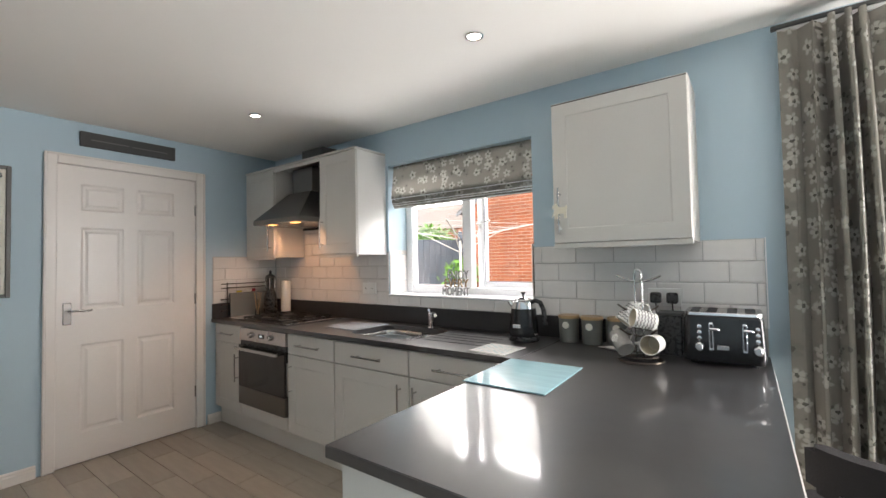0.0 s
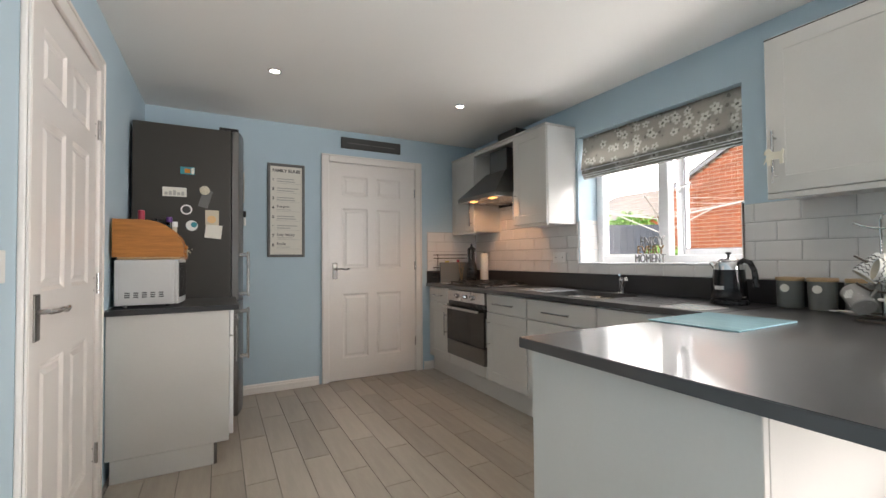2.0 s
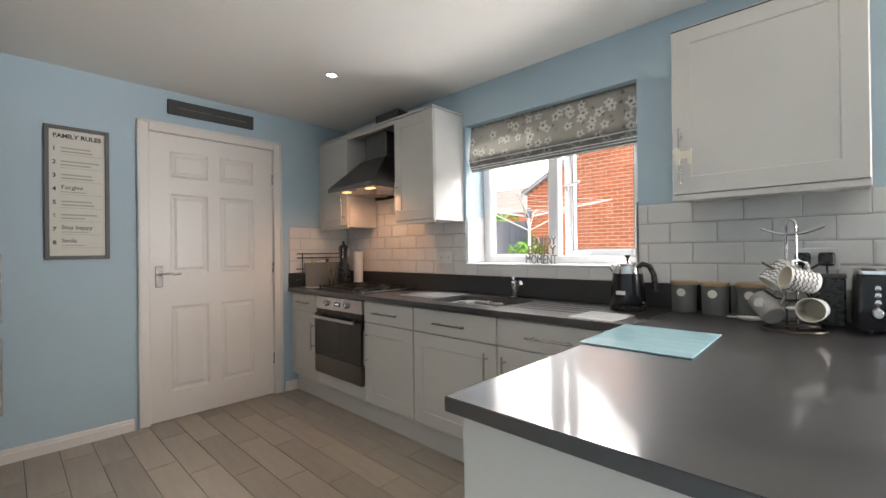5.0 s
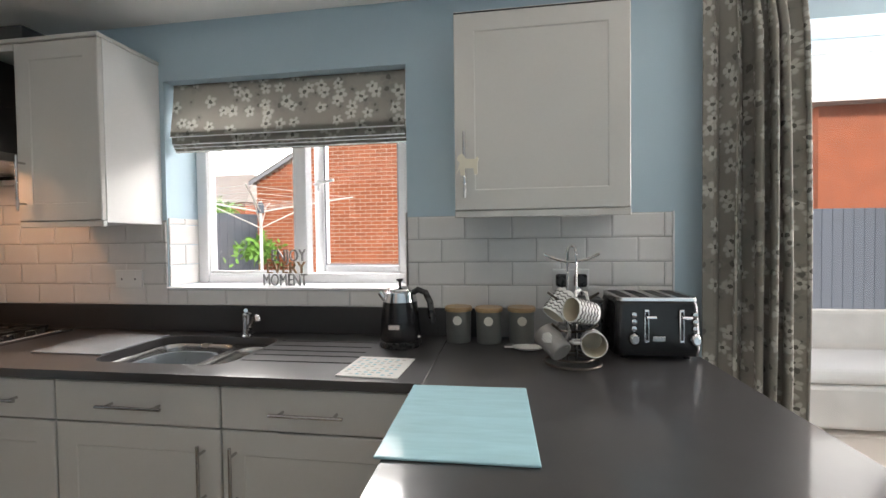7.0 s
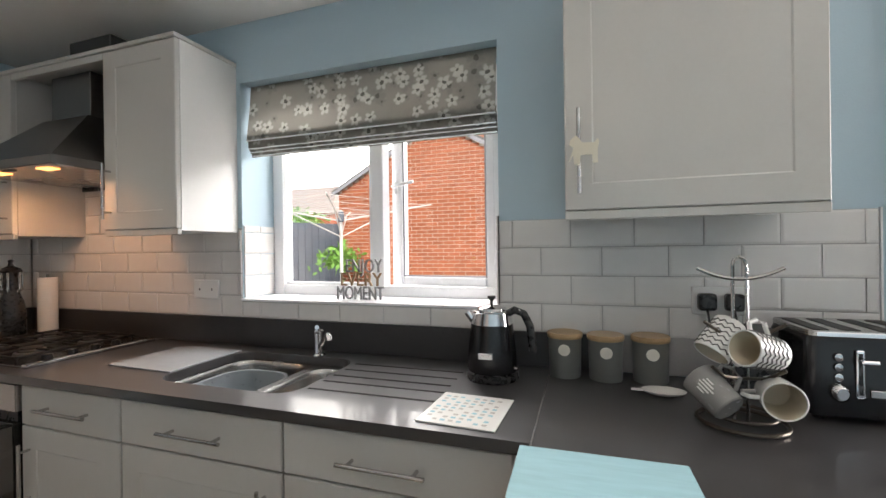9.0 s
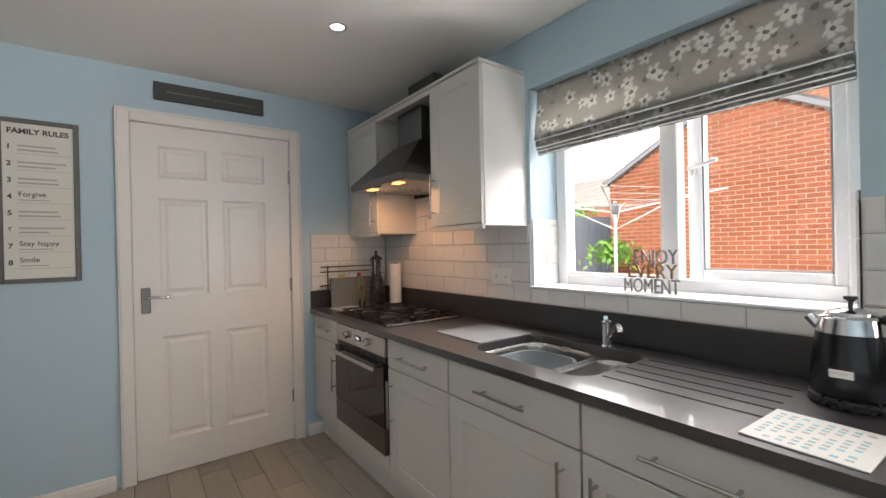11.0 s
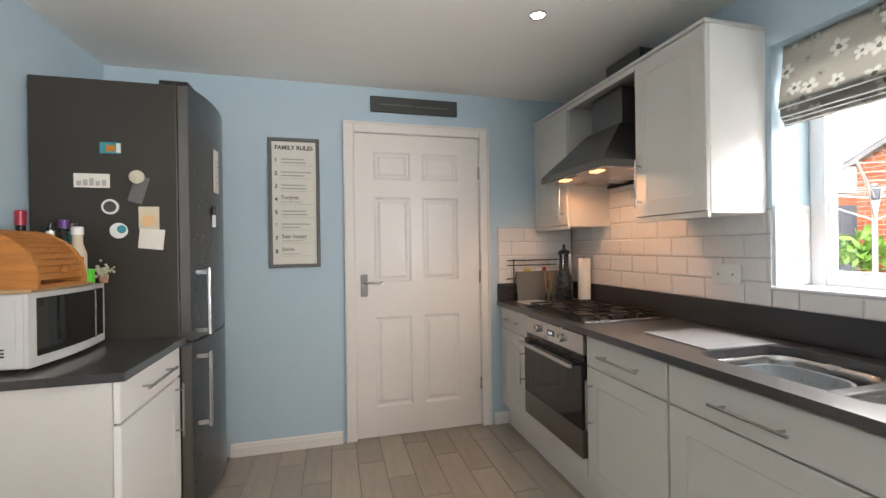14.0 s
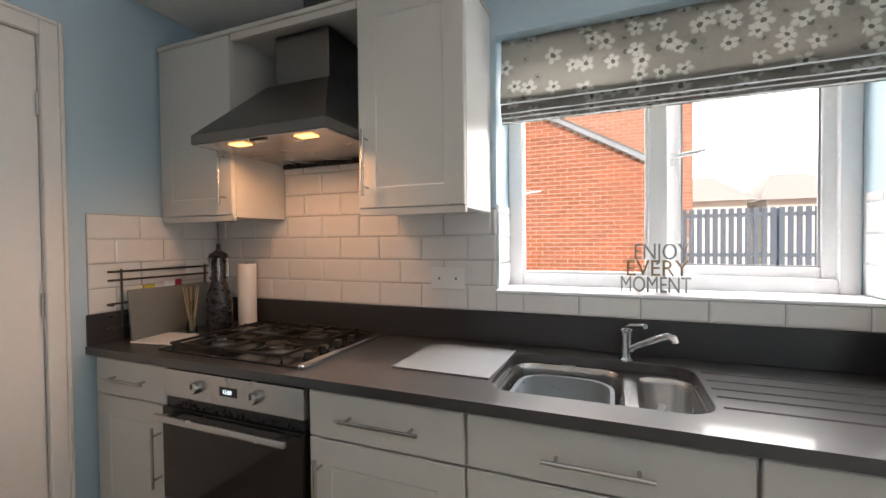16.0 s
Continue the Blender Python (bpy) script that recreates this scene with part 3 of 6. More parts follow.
def frame_bars(bm, x0, x1, z0, z1, w, y0, y1, bev=0.006):
    for a, b in (((x0, y0, z0), (x0 + w, y1, z1)), ((x1 - w, y0, z0), (x1, y1, z1)), ((x0 + w, y0, z0), (x1 - w, y1, z0 + w)), ((x0 + w, y0, z1 - w), (x1 - w, y1, z1))):
        box(bm, a, b, bev, 2)


bm = bmesh.new()
frame_bars(bm, WX0, WX1, WZ0 - 0.012, WZ1, 0.060, FY0, FY1)
box(bm, (2.024, FY0, WZ0 + 0.04), (2.088, FY1, WZ1 - 0.05), 0.006, 2)
part("window_frame", bm, "upvc", win)
bm = bmesh.new()
frame_bars(bm, 2.086, 2.612, 1.105, 1.99, 0.056, FY0 + 0.022, FY1 + 0.010, 0.008)
sash = part("sash", bm, "upvc", win, "opening sash standing ajar")
sash.matrix_local = Matrix.Translation((2.60, 0.25, 0)) @ pose(0, 0, 0, 0, 0, -8) @ Matrix.Translation((-2.60, -0.25, 0))
bm = bmesh.new()
frame_bars(bm, 1.532, 2.028, 1.120, 2.0, 0.016, FY0 + 0.01, FY0 + 0.03, 0.004)
part("glazing_bead", bm, "upvc", win)
bm = bmesh.new()
frame_bars(bm, 2.140, 2.557, 1.159, 1.936, 0.008, FY0 + 0.030, FY0 + 0.038, 0.002)
part("gasket", bm, "fascia", sash)
for nm, x0, x1, z0, z1, par in (("pane", 1.535, 2.026, 1.125, 2.0, win), ("pane", 2.14, 2.559, 1.158, 1.937, sash)):
    g = part(nm, B((x0, 0.239, z0), (x1, 0.243, z1)), "glass", par, "clear window pane")
    g.visible_shadow = False
bm = B((2.100, FY0 + 0.006, 1.545), (2.122, FY0 + 0.022, 1.60), 0.004, 2)
hd = part("handle", bm, "white", sash, "white window handle")
part("lever", tube(bmesh.new(), [(2.111, FY0 + 0.01, 1.575), (2.111, FY0 - 0.010, 1.577), (2.138, FY0 - 0.014, 1.58), (2.223, FY0 - 0.014, 1.592)], 0.008), "upvc", hd, smooth=True)
structure("trim", B((WX0 - 0.004, -0.012, WZ0 - 0.012), (WX1 + 0.004, FY0, WZ0), 0.004, 2), "upvc", "white window sill board", "window sill")

# ---- patio doors beside the curtain ----
pat = tagged(new("patio_door"), "white glazed patio doors opening on the garden", "patio door", kind="structure")
bm = bmesh.new()
frame_bars(bm, PX0, PX1, 0.0, PZ1, 0.06, 0.19, 0.26)
box(bm, (4.82, 0.19, 0.06), (4.88, 0.26, PZ1 - 0.06), 0.006, 2)
part("door_frame", bm, "upvc", pat)
bm = bmesh.new()
box(bm, (PX0 + 0.06, 0.195, 1.86), (PX1 - 0.06, 0.255, 2.04), 0.006, 2)
part("head_rail", bm, "upvc", pat)
for x0, x1 in ((PX0 + 0.06, 4.82), (4.88, PX1 - 0.06)):
    g = part("pane", B((x0, 0.222, 0.06), (x1, 0.226, 1.86)), "glass", pat, "clear glass pane")
    g.visible_shadow = False

# ---- fitted kitchen ----


def bar_handle(parent, a, b, out=(0, -1, 0), r=0.0055):
    """A straight steel bar handle on two posts."""
    a, b, o = Vector(a), Vector(b), Vector(out)
    d = (b - a).normalized()
    bm = bmesh.new()
    rod(bm, a - d * 0.018 + o * 0.032, b + d * 0.018 + o * 0.032, r)
    for p in (a + d * 0.012, b - d * 0.012):
        rod(bm, p, p + o * 0.032, r * 0.85)
    return part("handle", bm, "steel", parent, "brushed steel bar handle", smooth=True)


def shaker(w, h, rail=0.075, deep=0.003, t=0.02):
    """A door or drawer front in local x and z, its face at y = 0 towards -y; with a recessed panel where it is large enough."""
    bm = bmesh.new()
    if rail:
        loops = []
        for s, y in ((0.0, 0.003), (0.003, 0.0), (rail, 0.0), (rail + 0.004, deep)):
            loops.append([bm.verts.new(p) for p in ((s, y, s), (w - s, y, s), (w - s, y, h - s), (s, y, h - s))])
        for u, v in zip(loops, loops[1:]):
            for k in range(4):
                bm.faces.new((u[k], u[(k + 1) % 4], v[(k + 1) % 4], v[k]))
        bm.faces.new(loops[-1])
        back = [bm.verts.new(p) for p in ((0, t, 0), (w, t, 0), (w, t, h), (0, t, h))]
        for k in range(4):
            bm.faces.new((loops[0][k], back[k], back[(k + 1) % 4], loops[0][(k + 1) % 4]))
        bm.faces.new(back[::-1])
    else:
        box(bm, (0, 0, 0), (w, t, h), 0.003)
    return bm


def shift(bm, x, y, z):
    bmesh.ops.translate(bm, verts=bm.verts, vec=(x, y, z))
    return bm


FRONT = -0.585


def base_unit(x0, x1, fronts, label, depth=0.56, top=0.032):
    """A floor unit; fronts: (x from, x to, z from, z to, name, handle ends or None)."""
    u = thing("base_cabinet", (x0, 0, 0), label, "cabinet", "kitchen base units")
    w = x1 - x0
    part("body", B((0.0, FRONT + 0.021, 0.15), (w, FRONT + 0.021 + depth, TOP - top)), "cabinet_white", u)
    for a, b, z0, z1, nm, hnd in fronts:
        f = part(nm, shift(shaker(b - a - 0.006, z1 - z0 - 0.006, 0.075 if (z1 - z0) > 0.3 else 0), a - x0 + 0.003, FRONT, z0 + 0.003), "cabinet", u)
        if hnd:
            bar_handle(f, (hnd[0] - x0, FRONT, hnd[1]), (hnd[2] - x0, FRONT, hnd[3]))
    return u


Z0, ZD, ZT = 0.150, 0.690, 0.832
base_unit(0.03, 0.436, [(0.03, 0.436, ZD, ZT, "drawer_front", (0.14, 0.762, 0.33, 0.762)), (0.03, 0.436, Z0, ZD, "door", (0.40, 0.42, 0.40, 0.60))], "pale grey shaker base cabinet beside the built-in oven")
base_unit(1.06, 1.553, [(1.06, 1.553, ZD, ZT, "drawer_front", (1.195, 0.762, 1.415, 0.762)), (1.06, 1.553, Z0, ZD, "door", (1.105, 0.43, 1.105, 0.62))], "pale grey shaker base cabinet with drawer beside the oven")
base_unit(1.555, 2.168, [(1.555, 2.168, ZD, ZT, "drawer_front", (1.765, 0.757, 1.965, 0.757)), (1.555, 2.168, Z0, ZD, "door", (2.11, 0.46, 2.11, 0.63))], "pale grey shaker base cabinet under the sink bowl", top=0.20)
base_unit(2.17, 2.79, [(2.17, 2.79, ZD, ZT, "drawer_front", (2.37, 0.757, 2.57, 0.757)), (2.17, 2.79, Z0, ZD, "door", (2.22, 0.46, 2.22, 0.63))], "pale grey shaker base cabinet under the sink drainer")
single("plinth", B((0.02, -0.532, 0.0), (2.88, -0.514, 0.148), 0.002), "cabinet", "pale grey plinth board under the base units", "plinth")

# peninsula units: plain panels towards the room, fronts towards the kitchen
pen = thing("peninsula_cabinet", (2.85, -1.62, 0), "pale grey peninsula cabinet with plain end panel", "cabinet", "kitchen base units")
part("body", B((0.022, 0.022, 0.15), (0.60, 1.02, TOP - 0.032)), "cabinet_white", pen)
part("end_panel", B((0.0, 0.0, 0.0), (0.62, 0.020, TOP - 0.031), 0.002), "cabinet", pen, "plain pale grey end panel")
part("back_panel", B((0.602, 0.021, 0.0), (0.62, 1.60, TOP - 0.031), 0.002), "cabinet", pen, "plain back panel under the overhang")
for k in range(2):
    y0 = 0.03 + k * 0.49
    bm = shift(shaker(0.485, ZT - Z0 - 0.004), 0, 0, 0)
    bmesh.ops.transform(bm, matrix=pose(0.0, y0 + 0.486, Z0 + 0.002, 0, 0, -90), verts=bm.verts)
    f = part("door", bm, "cabinet", pen)
    bar_handle(f, (0.0, y0 + (0.44 if k == 0 else 0.05), 0.58), (0.0, y0 + (0.44 if k == 0 else 0.05), 0.74), (-1, 0, 0))
part("plinth", B((0.06, 0.022, 0.0), (0.078, 1.06, 0.148)), "cabinet", pen)

# worktop: one run along the wall, one piece across for the peninsula
WT0 = TOP - 0.030
SX0, SX1, SY0, SY1 = 1.560, 2.140, -0.515, -0.085
GX, GROOVES = 2.552, (-0.430, -0.354, -0.292, -0.222, -0.150)
bm = bmesh.new()
for a, b in (((0.0, -0.603, WT0), (SX0, 0.0, TOP)), ((GX, -0.603, WT0), (2.828, 0.0, TOP)), ((SX0, -0.603, WT0), (GX, SY0, TOP)), ((SX0, SY1, WT0), (GX, 0.0, TOP))):
    box(bm, a, b)
bmesh.ops.remove_doubles(bm, verts=bm.verts, dist=0.0001)
wt = thing("worktop", (0, 0, 0), "dark grey laminate worktop with routed drainer along the window wall", "worktop")
part("slab", bm, "worktop", wt)
# drainer: flat lands with rounded grooves let in between them
comb = [(SY0, WT0), (SY0, TOP)]
for gy in GROOVES:
    comb += [(gy - 0.006, TOP), (gy - 0.003, TOP - 0.005), (gy + 0.003, TOP - 0.005), (gy + 0.006, TOP)]
comb += [(SY1, TOP), (SY1, WT0)]
part("drainer", prism(bmesh.new(), comb, SX1, GX, "x"), "worktop", wt, "grooved drainer beside the sink")
# the rounded cut-out over the sink, with the worktop's thickness showing
bm = bmesh.new()
CUT = (1.578, 2.122, -0.497, -0.102, 0.075)
cw, cd = CUT[1] - CUT[0], CUT[3] - CUT[2]
cx, cy = (CUT[0] + CUT[1]) / 2, (CUT[2] + CUT[3]) / 2
rings = [[bm.verts.new((x, y, z)) for x, y in rounded(w, d, r, 6, px, py)] for w, d, r, px, py, z in (
    (SX1 - SX0, SY1 - SY0, 0.001, (SX0 + SX1) / 2, (SY0 + SY1) / 2, TOP), (cw + 0.006, cd + 0.006, CUT[4], cx, cy, TOP), (cw + 0.002, cd + 0.002, CUT[4], cx, cy, TOP - 0.001), (cw, cd, CUT[4], cx, cy, TOP - 0.004), (cw, cd, CUT[4], cx, cy, WT0))]
for u, v in zip(rings, rings[1:]):
    for k in range(len(u)):
        bm.faces.new((u[k], u[(k + 1) % len(u)], v[(k + 1) % len(u)], v[k]))
part("cut_out_edge", bm, "worktop", wt, "rounded edge of the sink cut-out")
pw = thing("peninsula_worktop", (0, 0, 0), "dark grey laminate breakfast bar with square corner", "worktop")
bm = bmesh.new()
prism(bm, [(2.830, 0.0), (2.830, -1.655), (3.748, -1.655), (3.735, 0.0)], WT0, TOP + 0.001, "z")
bmesh.ops.bevel(bm, geom=[e for e in bm.edges], offset=0.002, segments=2, affect="EDGES")
part("slab", bm, "worktop", pw)
part("edge_strip", B((2.8285, -0.62, TOP + 0.0015), (2.832, -0.0, TOP + 0.0028)), "steel", pw, "thin metal joint strip")
part("side_edge", prism(bmesh.new(), [(3.7485, -1.648), (3.7515, -1.648), (3.7405, -0.25), (3.7375, -0.25)], WT0 + 0.003, TOP - 0.003, "z"), "card_white", pw, "pale edge strip")
up = thing("upstand", (0, 0, 0), "dark grey laminate upstand behind the worktop", "upstand")
part("back_strip", B((0.014, -0.014, TOP + 0.001), (3.05, -0.001, 0.990), 0.002), "worktop_edge", up)
part("side_strip", B((0.001, -0.60, TOP + 0.001), (0.013, -0.001, 0.990), 0.002), "worktop_edge", up)

# sink: two pressed bowls let into the worktop


def bowl(bm, x0, x1, y0, y1, deep, r):
    cx, cy = (x0 + x1) / 2, (y0 + y1) / 2
    loops = []
    for grow, z in ((0.0, WT0 - 0.002), (-0.004, WT0 - 0.005), (-0.008, WT0 - 0.02), (-0.016, WT0 - deep + 0.035), (-0.028, WT0 - deep + 0.01), (-0.05, WT0 - deep)):
        loops.append([bm.verts.new((x, y, z)) for x, y in rounded(x1 - x0 + 2 * grow, y1 - y0 + 2 * grow, max(r + grow, 0.02), 6, cx, cy)])
    n = len(loops[0])
    for u, v in zip(loops, loops[1:]):
        for k in range(n):
            bm.faces.new((u[k], u[(k + 1) % n], v[(k + 1) % n], v[k]))
    bm.faces.new(loops[-1])


BOWLS = (("main_bowl", 1.586, 1.928, -0.489, -0.110, 0.165, 0.075, 1.550, 1.944), ("half_bowl", 1.960, 2.114, -0.470, -0.140, 0.125, 0.060, 1.944, 2.150))
sink = thing("sink", (0, 0, 0), "stainless steel one-and-a-half bowl sink set under the worktop", "sink")
deck = bmesh.new()
for nm, x0, x1, y0, y1, deep, r, a, b in BOWLS:
    bm = bmesh.new()
    bowl(bm, x0, x1, y0, y1, deep, r)
    bw = part(nm, bm, "steel", sink, smooth=True)
    waste = lathe(bmesh.new(), [(0.035, 0.001), (0.035, 0.004), (0.024, 0.0045)], 20, pose((x0 + x1) / 2, (y0 + y1) / 2, WT0 - deep))
    part("waste", waste, "chrome", bw, "round chrome waste", smooth=True)
    out = [deck.verts.new((x, y, WT0 - 0.002)) for x, y in rounded(b - a, 0.44, 0.001, 6, (a + b) / 2, -0.300)]
    inn = [deck.verts.new((x, y, WT0 - 0.002)) for x, y in rounded(x1 - x0, y1 - y0, r, 6, (x0 + x1) / 2, (y0 + y1) / 2)]
    for k in range(len(out)):
        deck.faces.new((out[k], out[(k + 1) % len(out)], inn[(k + 1) % len(out)], inn[k]))
part("flange", deck, "steel", sink, "polished flange and divider between the bowls")
tub = thing("washing_up_bowl", (1.760, -0.318, WT0 - 0.164), "grey plastic washing-up bowl standing in the sink", "bowl")
bm = bmesh.new()
loops = []
for w, h, r, z in ((0.21, 0.22, 0.06, 0.0), (0.268, 0.29, 0.09, 0.138), (0.286, 0.306, 0.098, 0.139), (0.288, 0.308, 0.099, 0.144), (0.264, 0.286, 0.088, 0.143), (0.205, 0.215, 0.06, 0.005)):
    loops.append([bm.verts.new((x, y, z)) for x, y in rounded(w, h, r, 6)])
for u, v in zip(loops, loops[1:]):
    for k in range(len(u)):
        bm.faces.new((u[k], u[(k + 1) % len(u)], v[(k + 1) % len(u)], v[k]))
bm.faces.new(loops[0][::-1])
bm.faces.new(loops[-1])
part("shell", bm, "tub", tub, smooth=True)

tap = thing("mixer_tap", (1.94, -0.085, TOP), "chrome single-lever mixer tap behind the sink", "tap")
part("body", lathe(bmesh.new(), [(0.025, 0), (0.025, 0.005), (0.019, 0.010), (0.018, 0.075), (0.020, 0.085), (0.020, 0.10), (0.011, 0.106)], 24), "chrome", tap, smooth=True)
part("spout", tube(bmesh.new(), [(0, 0, 0.030), (0.035, -0.030, 0.058), (0.085, -0.078, 0.094), (0.112, -0.104, 0.108), (0.124, -0.116, 0.104), (0.127, -0.119, 0.092)], 0.011, 12), "chrome", tap, smooth=True)
part("lever", tube(bmesh.new(), [(0, 0, 0.104), (0.012, -0.022, 0.116), (0.050, -0.085, 0.130)], 0.0085, 10), "chrome", tap, smooth=True)

# built-in oven
ov = thing("oven", (0.441, FRONT, 0), "built-in stainless steel electric oven with dark glass door", "oven")
OW = 0.612
part("body", B((0.004, 0.012, 0.245), (OW - 0.004, 0.52, 0.828)), "black", ov)
panel = part("control_panel", B((0.0, -0.012, 0.735), (OW, 0.012, 0.830), 0.003, 2), "steel", ov, "brushed steel control panel")
for x in (0.165, 0.425):
    kb = part("knob", lathe(bmesh.new(), [(0.021, 0), (0.019, 0.018), (0.017, 0.022)], 22, pose(x, -0.012, 0.782, 90)), "steel", panel, smooth=True)
    part("pointer", B((x - 0.002, -0.037, 0.782), (x + 0.002, -0.034, 0.798)), "ink", kb)
clk = part("clock", B((0.27, -0.014, 0.768), (0.345, -0.0115, 0.798), 0.001), "black_gloss", panel, "black clock display")
lettering("digits", "12:00", 0.018, 0.0004, "digits", clk, pose(0.285, -0.0146, 0.777, 90), "lit clock digits")
part("vent_gap", B((0.004, -0.004, 0.700), (OW - 0.004, 0.012, 0.734)), "black", ov)
dr = part("door", B((0.0, -0.020, 0.382), (OW, 0.010, 0.700), 0.003, 2), "oven_glass", ov, "dark glass oven door")
part("lower_trim", B((0.0, -0.020, 0.250), (OW, 0.010, 0.380), 0.003, 2), "hood_steel", dr)
bm = bmesh.new()
box(bm, (0.012, -0.066, 0.668), (OW - 0.03, -0.048, 0.690), 0.006, 3)
for x in (0.05, OW - 0.08):
    box(bm, (x, -0.055, 0.67), (x + 0.018, -0.018, 0.688), 0.002)
part("door_handle", bm, "steel", dr, "wide steel oven handle")
part("under_panel", B((0.0, 0.0, 0.152), (OW, 0.018, 0.246), 0.002), "cabinet", ov, "pale grey filler panel")

# gas hob
hob = thing("gas_hob", (0.33, -0.545, TOP), "stainless steel four-burner gas hob with cast iron pan supports", "hob")
HW, HD = 0.665, 0.49
part("tray", B((0, 0, 0.0005), (HW, HD, 0.008), 0.004, 2), "black_gloss", hob, "black enamel hob plate")
part("steel_lip", B((HW - 0.006, -0.004, 0.0005), (HW + 0.016, HD, 0.016), 0.004, 2), "chrome", hob, "bright steel side trim")
for cx, cy, r in ((0.17, 0.14, 0.028), (0.17, 0.36, 0.04), (0.44, 0.36, 0.035), (0.44, 0.14, 0.045)):
    bn = part("burner", lathe(bmesh.new(), [(r + 0.012, 0.008), (r + 0.01, 0.018), (r, 0.02), (r, 0.027), (r * 0.85, 0.031)], 22, pose(cx, cy, 0)), "hood_steel", hob, "dark burner ring", smooth=True)
    part("burner_cap", lathe(bmesh.new(), [(r * 0.86, 0.031), (r * 0.84, 0.036), (r * 0.4, 0.038)], 22, pose(cx, cy, 0)), "iron", bn, smooth=True)
for x0, x1 in ((0.04, 0.30), (0.31, 0.57)):
    bm = bmesh.new()
    xm = (x0 + x1) / 2
    for a, b in (((x0, 0.02, 0.022), (x0 + 0.010, HD - 0.02, 0.032)), ((x1 - 0.010, 0.02, 0.022), (x1, HD - 0.02, 0.032)), ((x0, 0.02, 0.022), (x1, 0.030, 0.032)), ((x0, HD - 0.030, 0.022), (x1, HD - 0.02, 0.032)),
                 ((x0, 0.245, 0.022), (x1, 0.255, 0.032))):
        box(bm, a, b, 0.002)
    for cy in (0.14, 0.36):
        for dx, dy in ((1, 0), (-1, 0), (0, 1), (0, -1)):
            a = (xm + dx * 0.03, cy + dy * 0.03, 0.032)
            b = (xm + dx * 0.125, cy + dy * 0.105, 0.032)
            rod(bm, a, b, 0.0055, seg=6)
    for x in (x0 + 0.005, x1 - 0.005):
        for y in (0.03, HD - 0.03):
            rod(bm, (x, y, 0.008), (x, y, 0.026), 0.005, seg=8)
    part("pan_support", bm, "iron", hob)
for k in range(4):
    part("hob_knob", lathe(bmesh.new(), [(0.018, 0.008), (0.017, 0.026), (0.014, 0.029)], 18, pose(0.615, 0.10 + 0.085 * k, 0)), "black", hob, smooth=True)

# ---- wall units and hood ----
CB, CT, CD = 1.372, 2.118, -0.305


def wall_unit(x0, x1, z0, z1, handle_x, label, side):
    u = thing("wall_cabinet", (x0, 0, z0), label, "cabinet", "kitchen wall units")
    w, h = x1 - x0, z1 - z0
    part("body", B((0.0, CD + 0.021, 0.0), (w, -0.001, h), 0.0015), side, u)
    f = part("door", shift(shaker(w - 0.004, h - 0.012, 0.07), 0.002, CD, 0.010), "cabinet", u)
    part("light_rail", B((0.0, CD + 0.004, -0.016), (w, CD + 0.022, 0.008), 0.002), "cabinet", u)
    if handle_x is not None:
        bar_handle(f, (handle_x - x0, CD, 0.070), (handle_x - x0, CD, 0.262))
    return u


wall_unit(0.018, 0.450, CB, CT, 0.412, "pale grey shaker wall cabinet beside the cooker hood", "cabinet")
wall_unit(1.062, 1.462, CB, CT, 1.10, "pale grey shaker wall cabinet between hood and window", "cabinet_white")
rc = wall_unit(2.895, 3.492, 1.378, 2.085, 2.933, "pale grey shaker wall cabinet above mugs and toaster", "cabinet")
# dark strip on the door face paints the shaded gap at its top
part("top_gap_shade", B((0.003, CD - 0.0008, 0.6960), (0.594, CD + 0.021, 0.7010)), "gap_shade", rc)
for x in (0.10, 0.48):
    part("under_light", B((x - 0.04, -0.26, -0.012), (x + 0.04, -0.20, -0.0005), 0.003, 2), "white", rc, "small white under-cabinet light")
single("cornice", B((0.018, CD - 0.006, CT + 0.001), (1.466, -0.001, CT + 0.018), 0.003), "cabinet", "pale grey top board bridging the wall units", "cornice")
single("bridge_rail", B((0.452, CD + 0.002, CT - 0.028), (1.060, CD + 0.02, CT), 0.002), "cabinet", "pale grey rail above the cooker hood", "rail")

hood = thing("cooker_hood", (0.456, -0.001, 1.605), "stainless steel chimney cooker hood with two lit lamps", "cooker hood")
bm = bmesh.new()
sec = [(0.604, -0.485, 0.025), (0.604, -0.485, 0.058), (0.30, -0.265, 0.285)]
loops = []
for w, y, z in sec:
    c = 0.302
    loops.append([bm.verts.new(p) for p in ((c - w / 2, y, z), (c + w / 2, y, z), (c + w / 2, 0.0, z), (c - w / 2, 0.0, z))])
# the canopy's front sweeps up in a slight curve
for u, v in zip(loops, loops[1:]):
    for k in range(4):
        bm.faces.new((u[k], u[(k + 1) % 4], v[(k + 1) % 4], v[k]))
bm.faces.new(loops[-1])
part("canopy", bm, "hood_steel", hood)
under = part("underside", B((0.004, -0.480, 0.020), (0.600, -0.004, 0.0245)), "steel", hood, "steel grease filter plate")
part("flue", B((0.185, -0.25, 0.286), (0.445, -0.002, 0.484), 0.002), "hood_steel", hood, "steel flue cover")
for x in (0.185, 0.485):
    lens = part("lamp_lens", B((x - 0.036, -0.452, 0.0165), (x + 0.036, -0.408, 0.0195), 0.0012), "hood_lamp_on", under, "lit warm lamp lens")
part("filter_rim", B((0.0, -0.02, 0.004), (0.604, -0.004, 0.0198)), "black", under)
part("switch_strip", B((0.27, -0.470, 0.015), (0.34, -0.455, 0.0195)), "black", under)
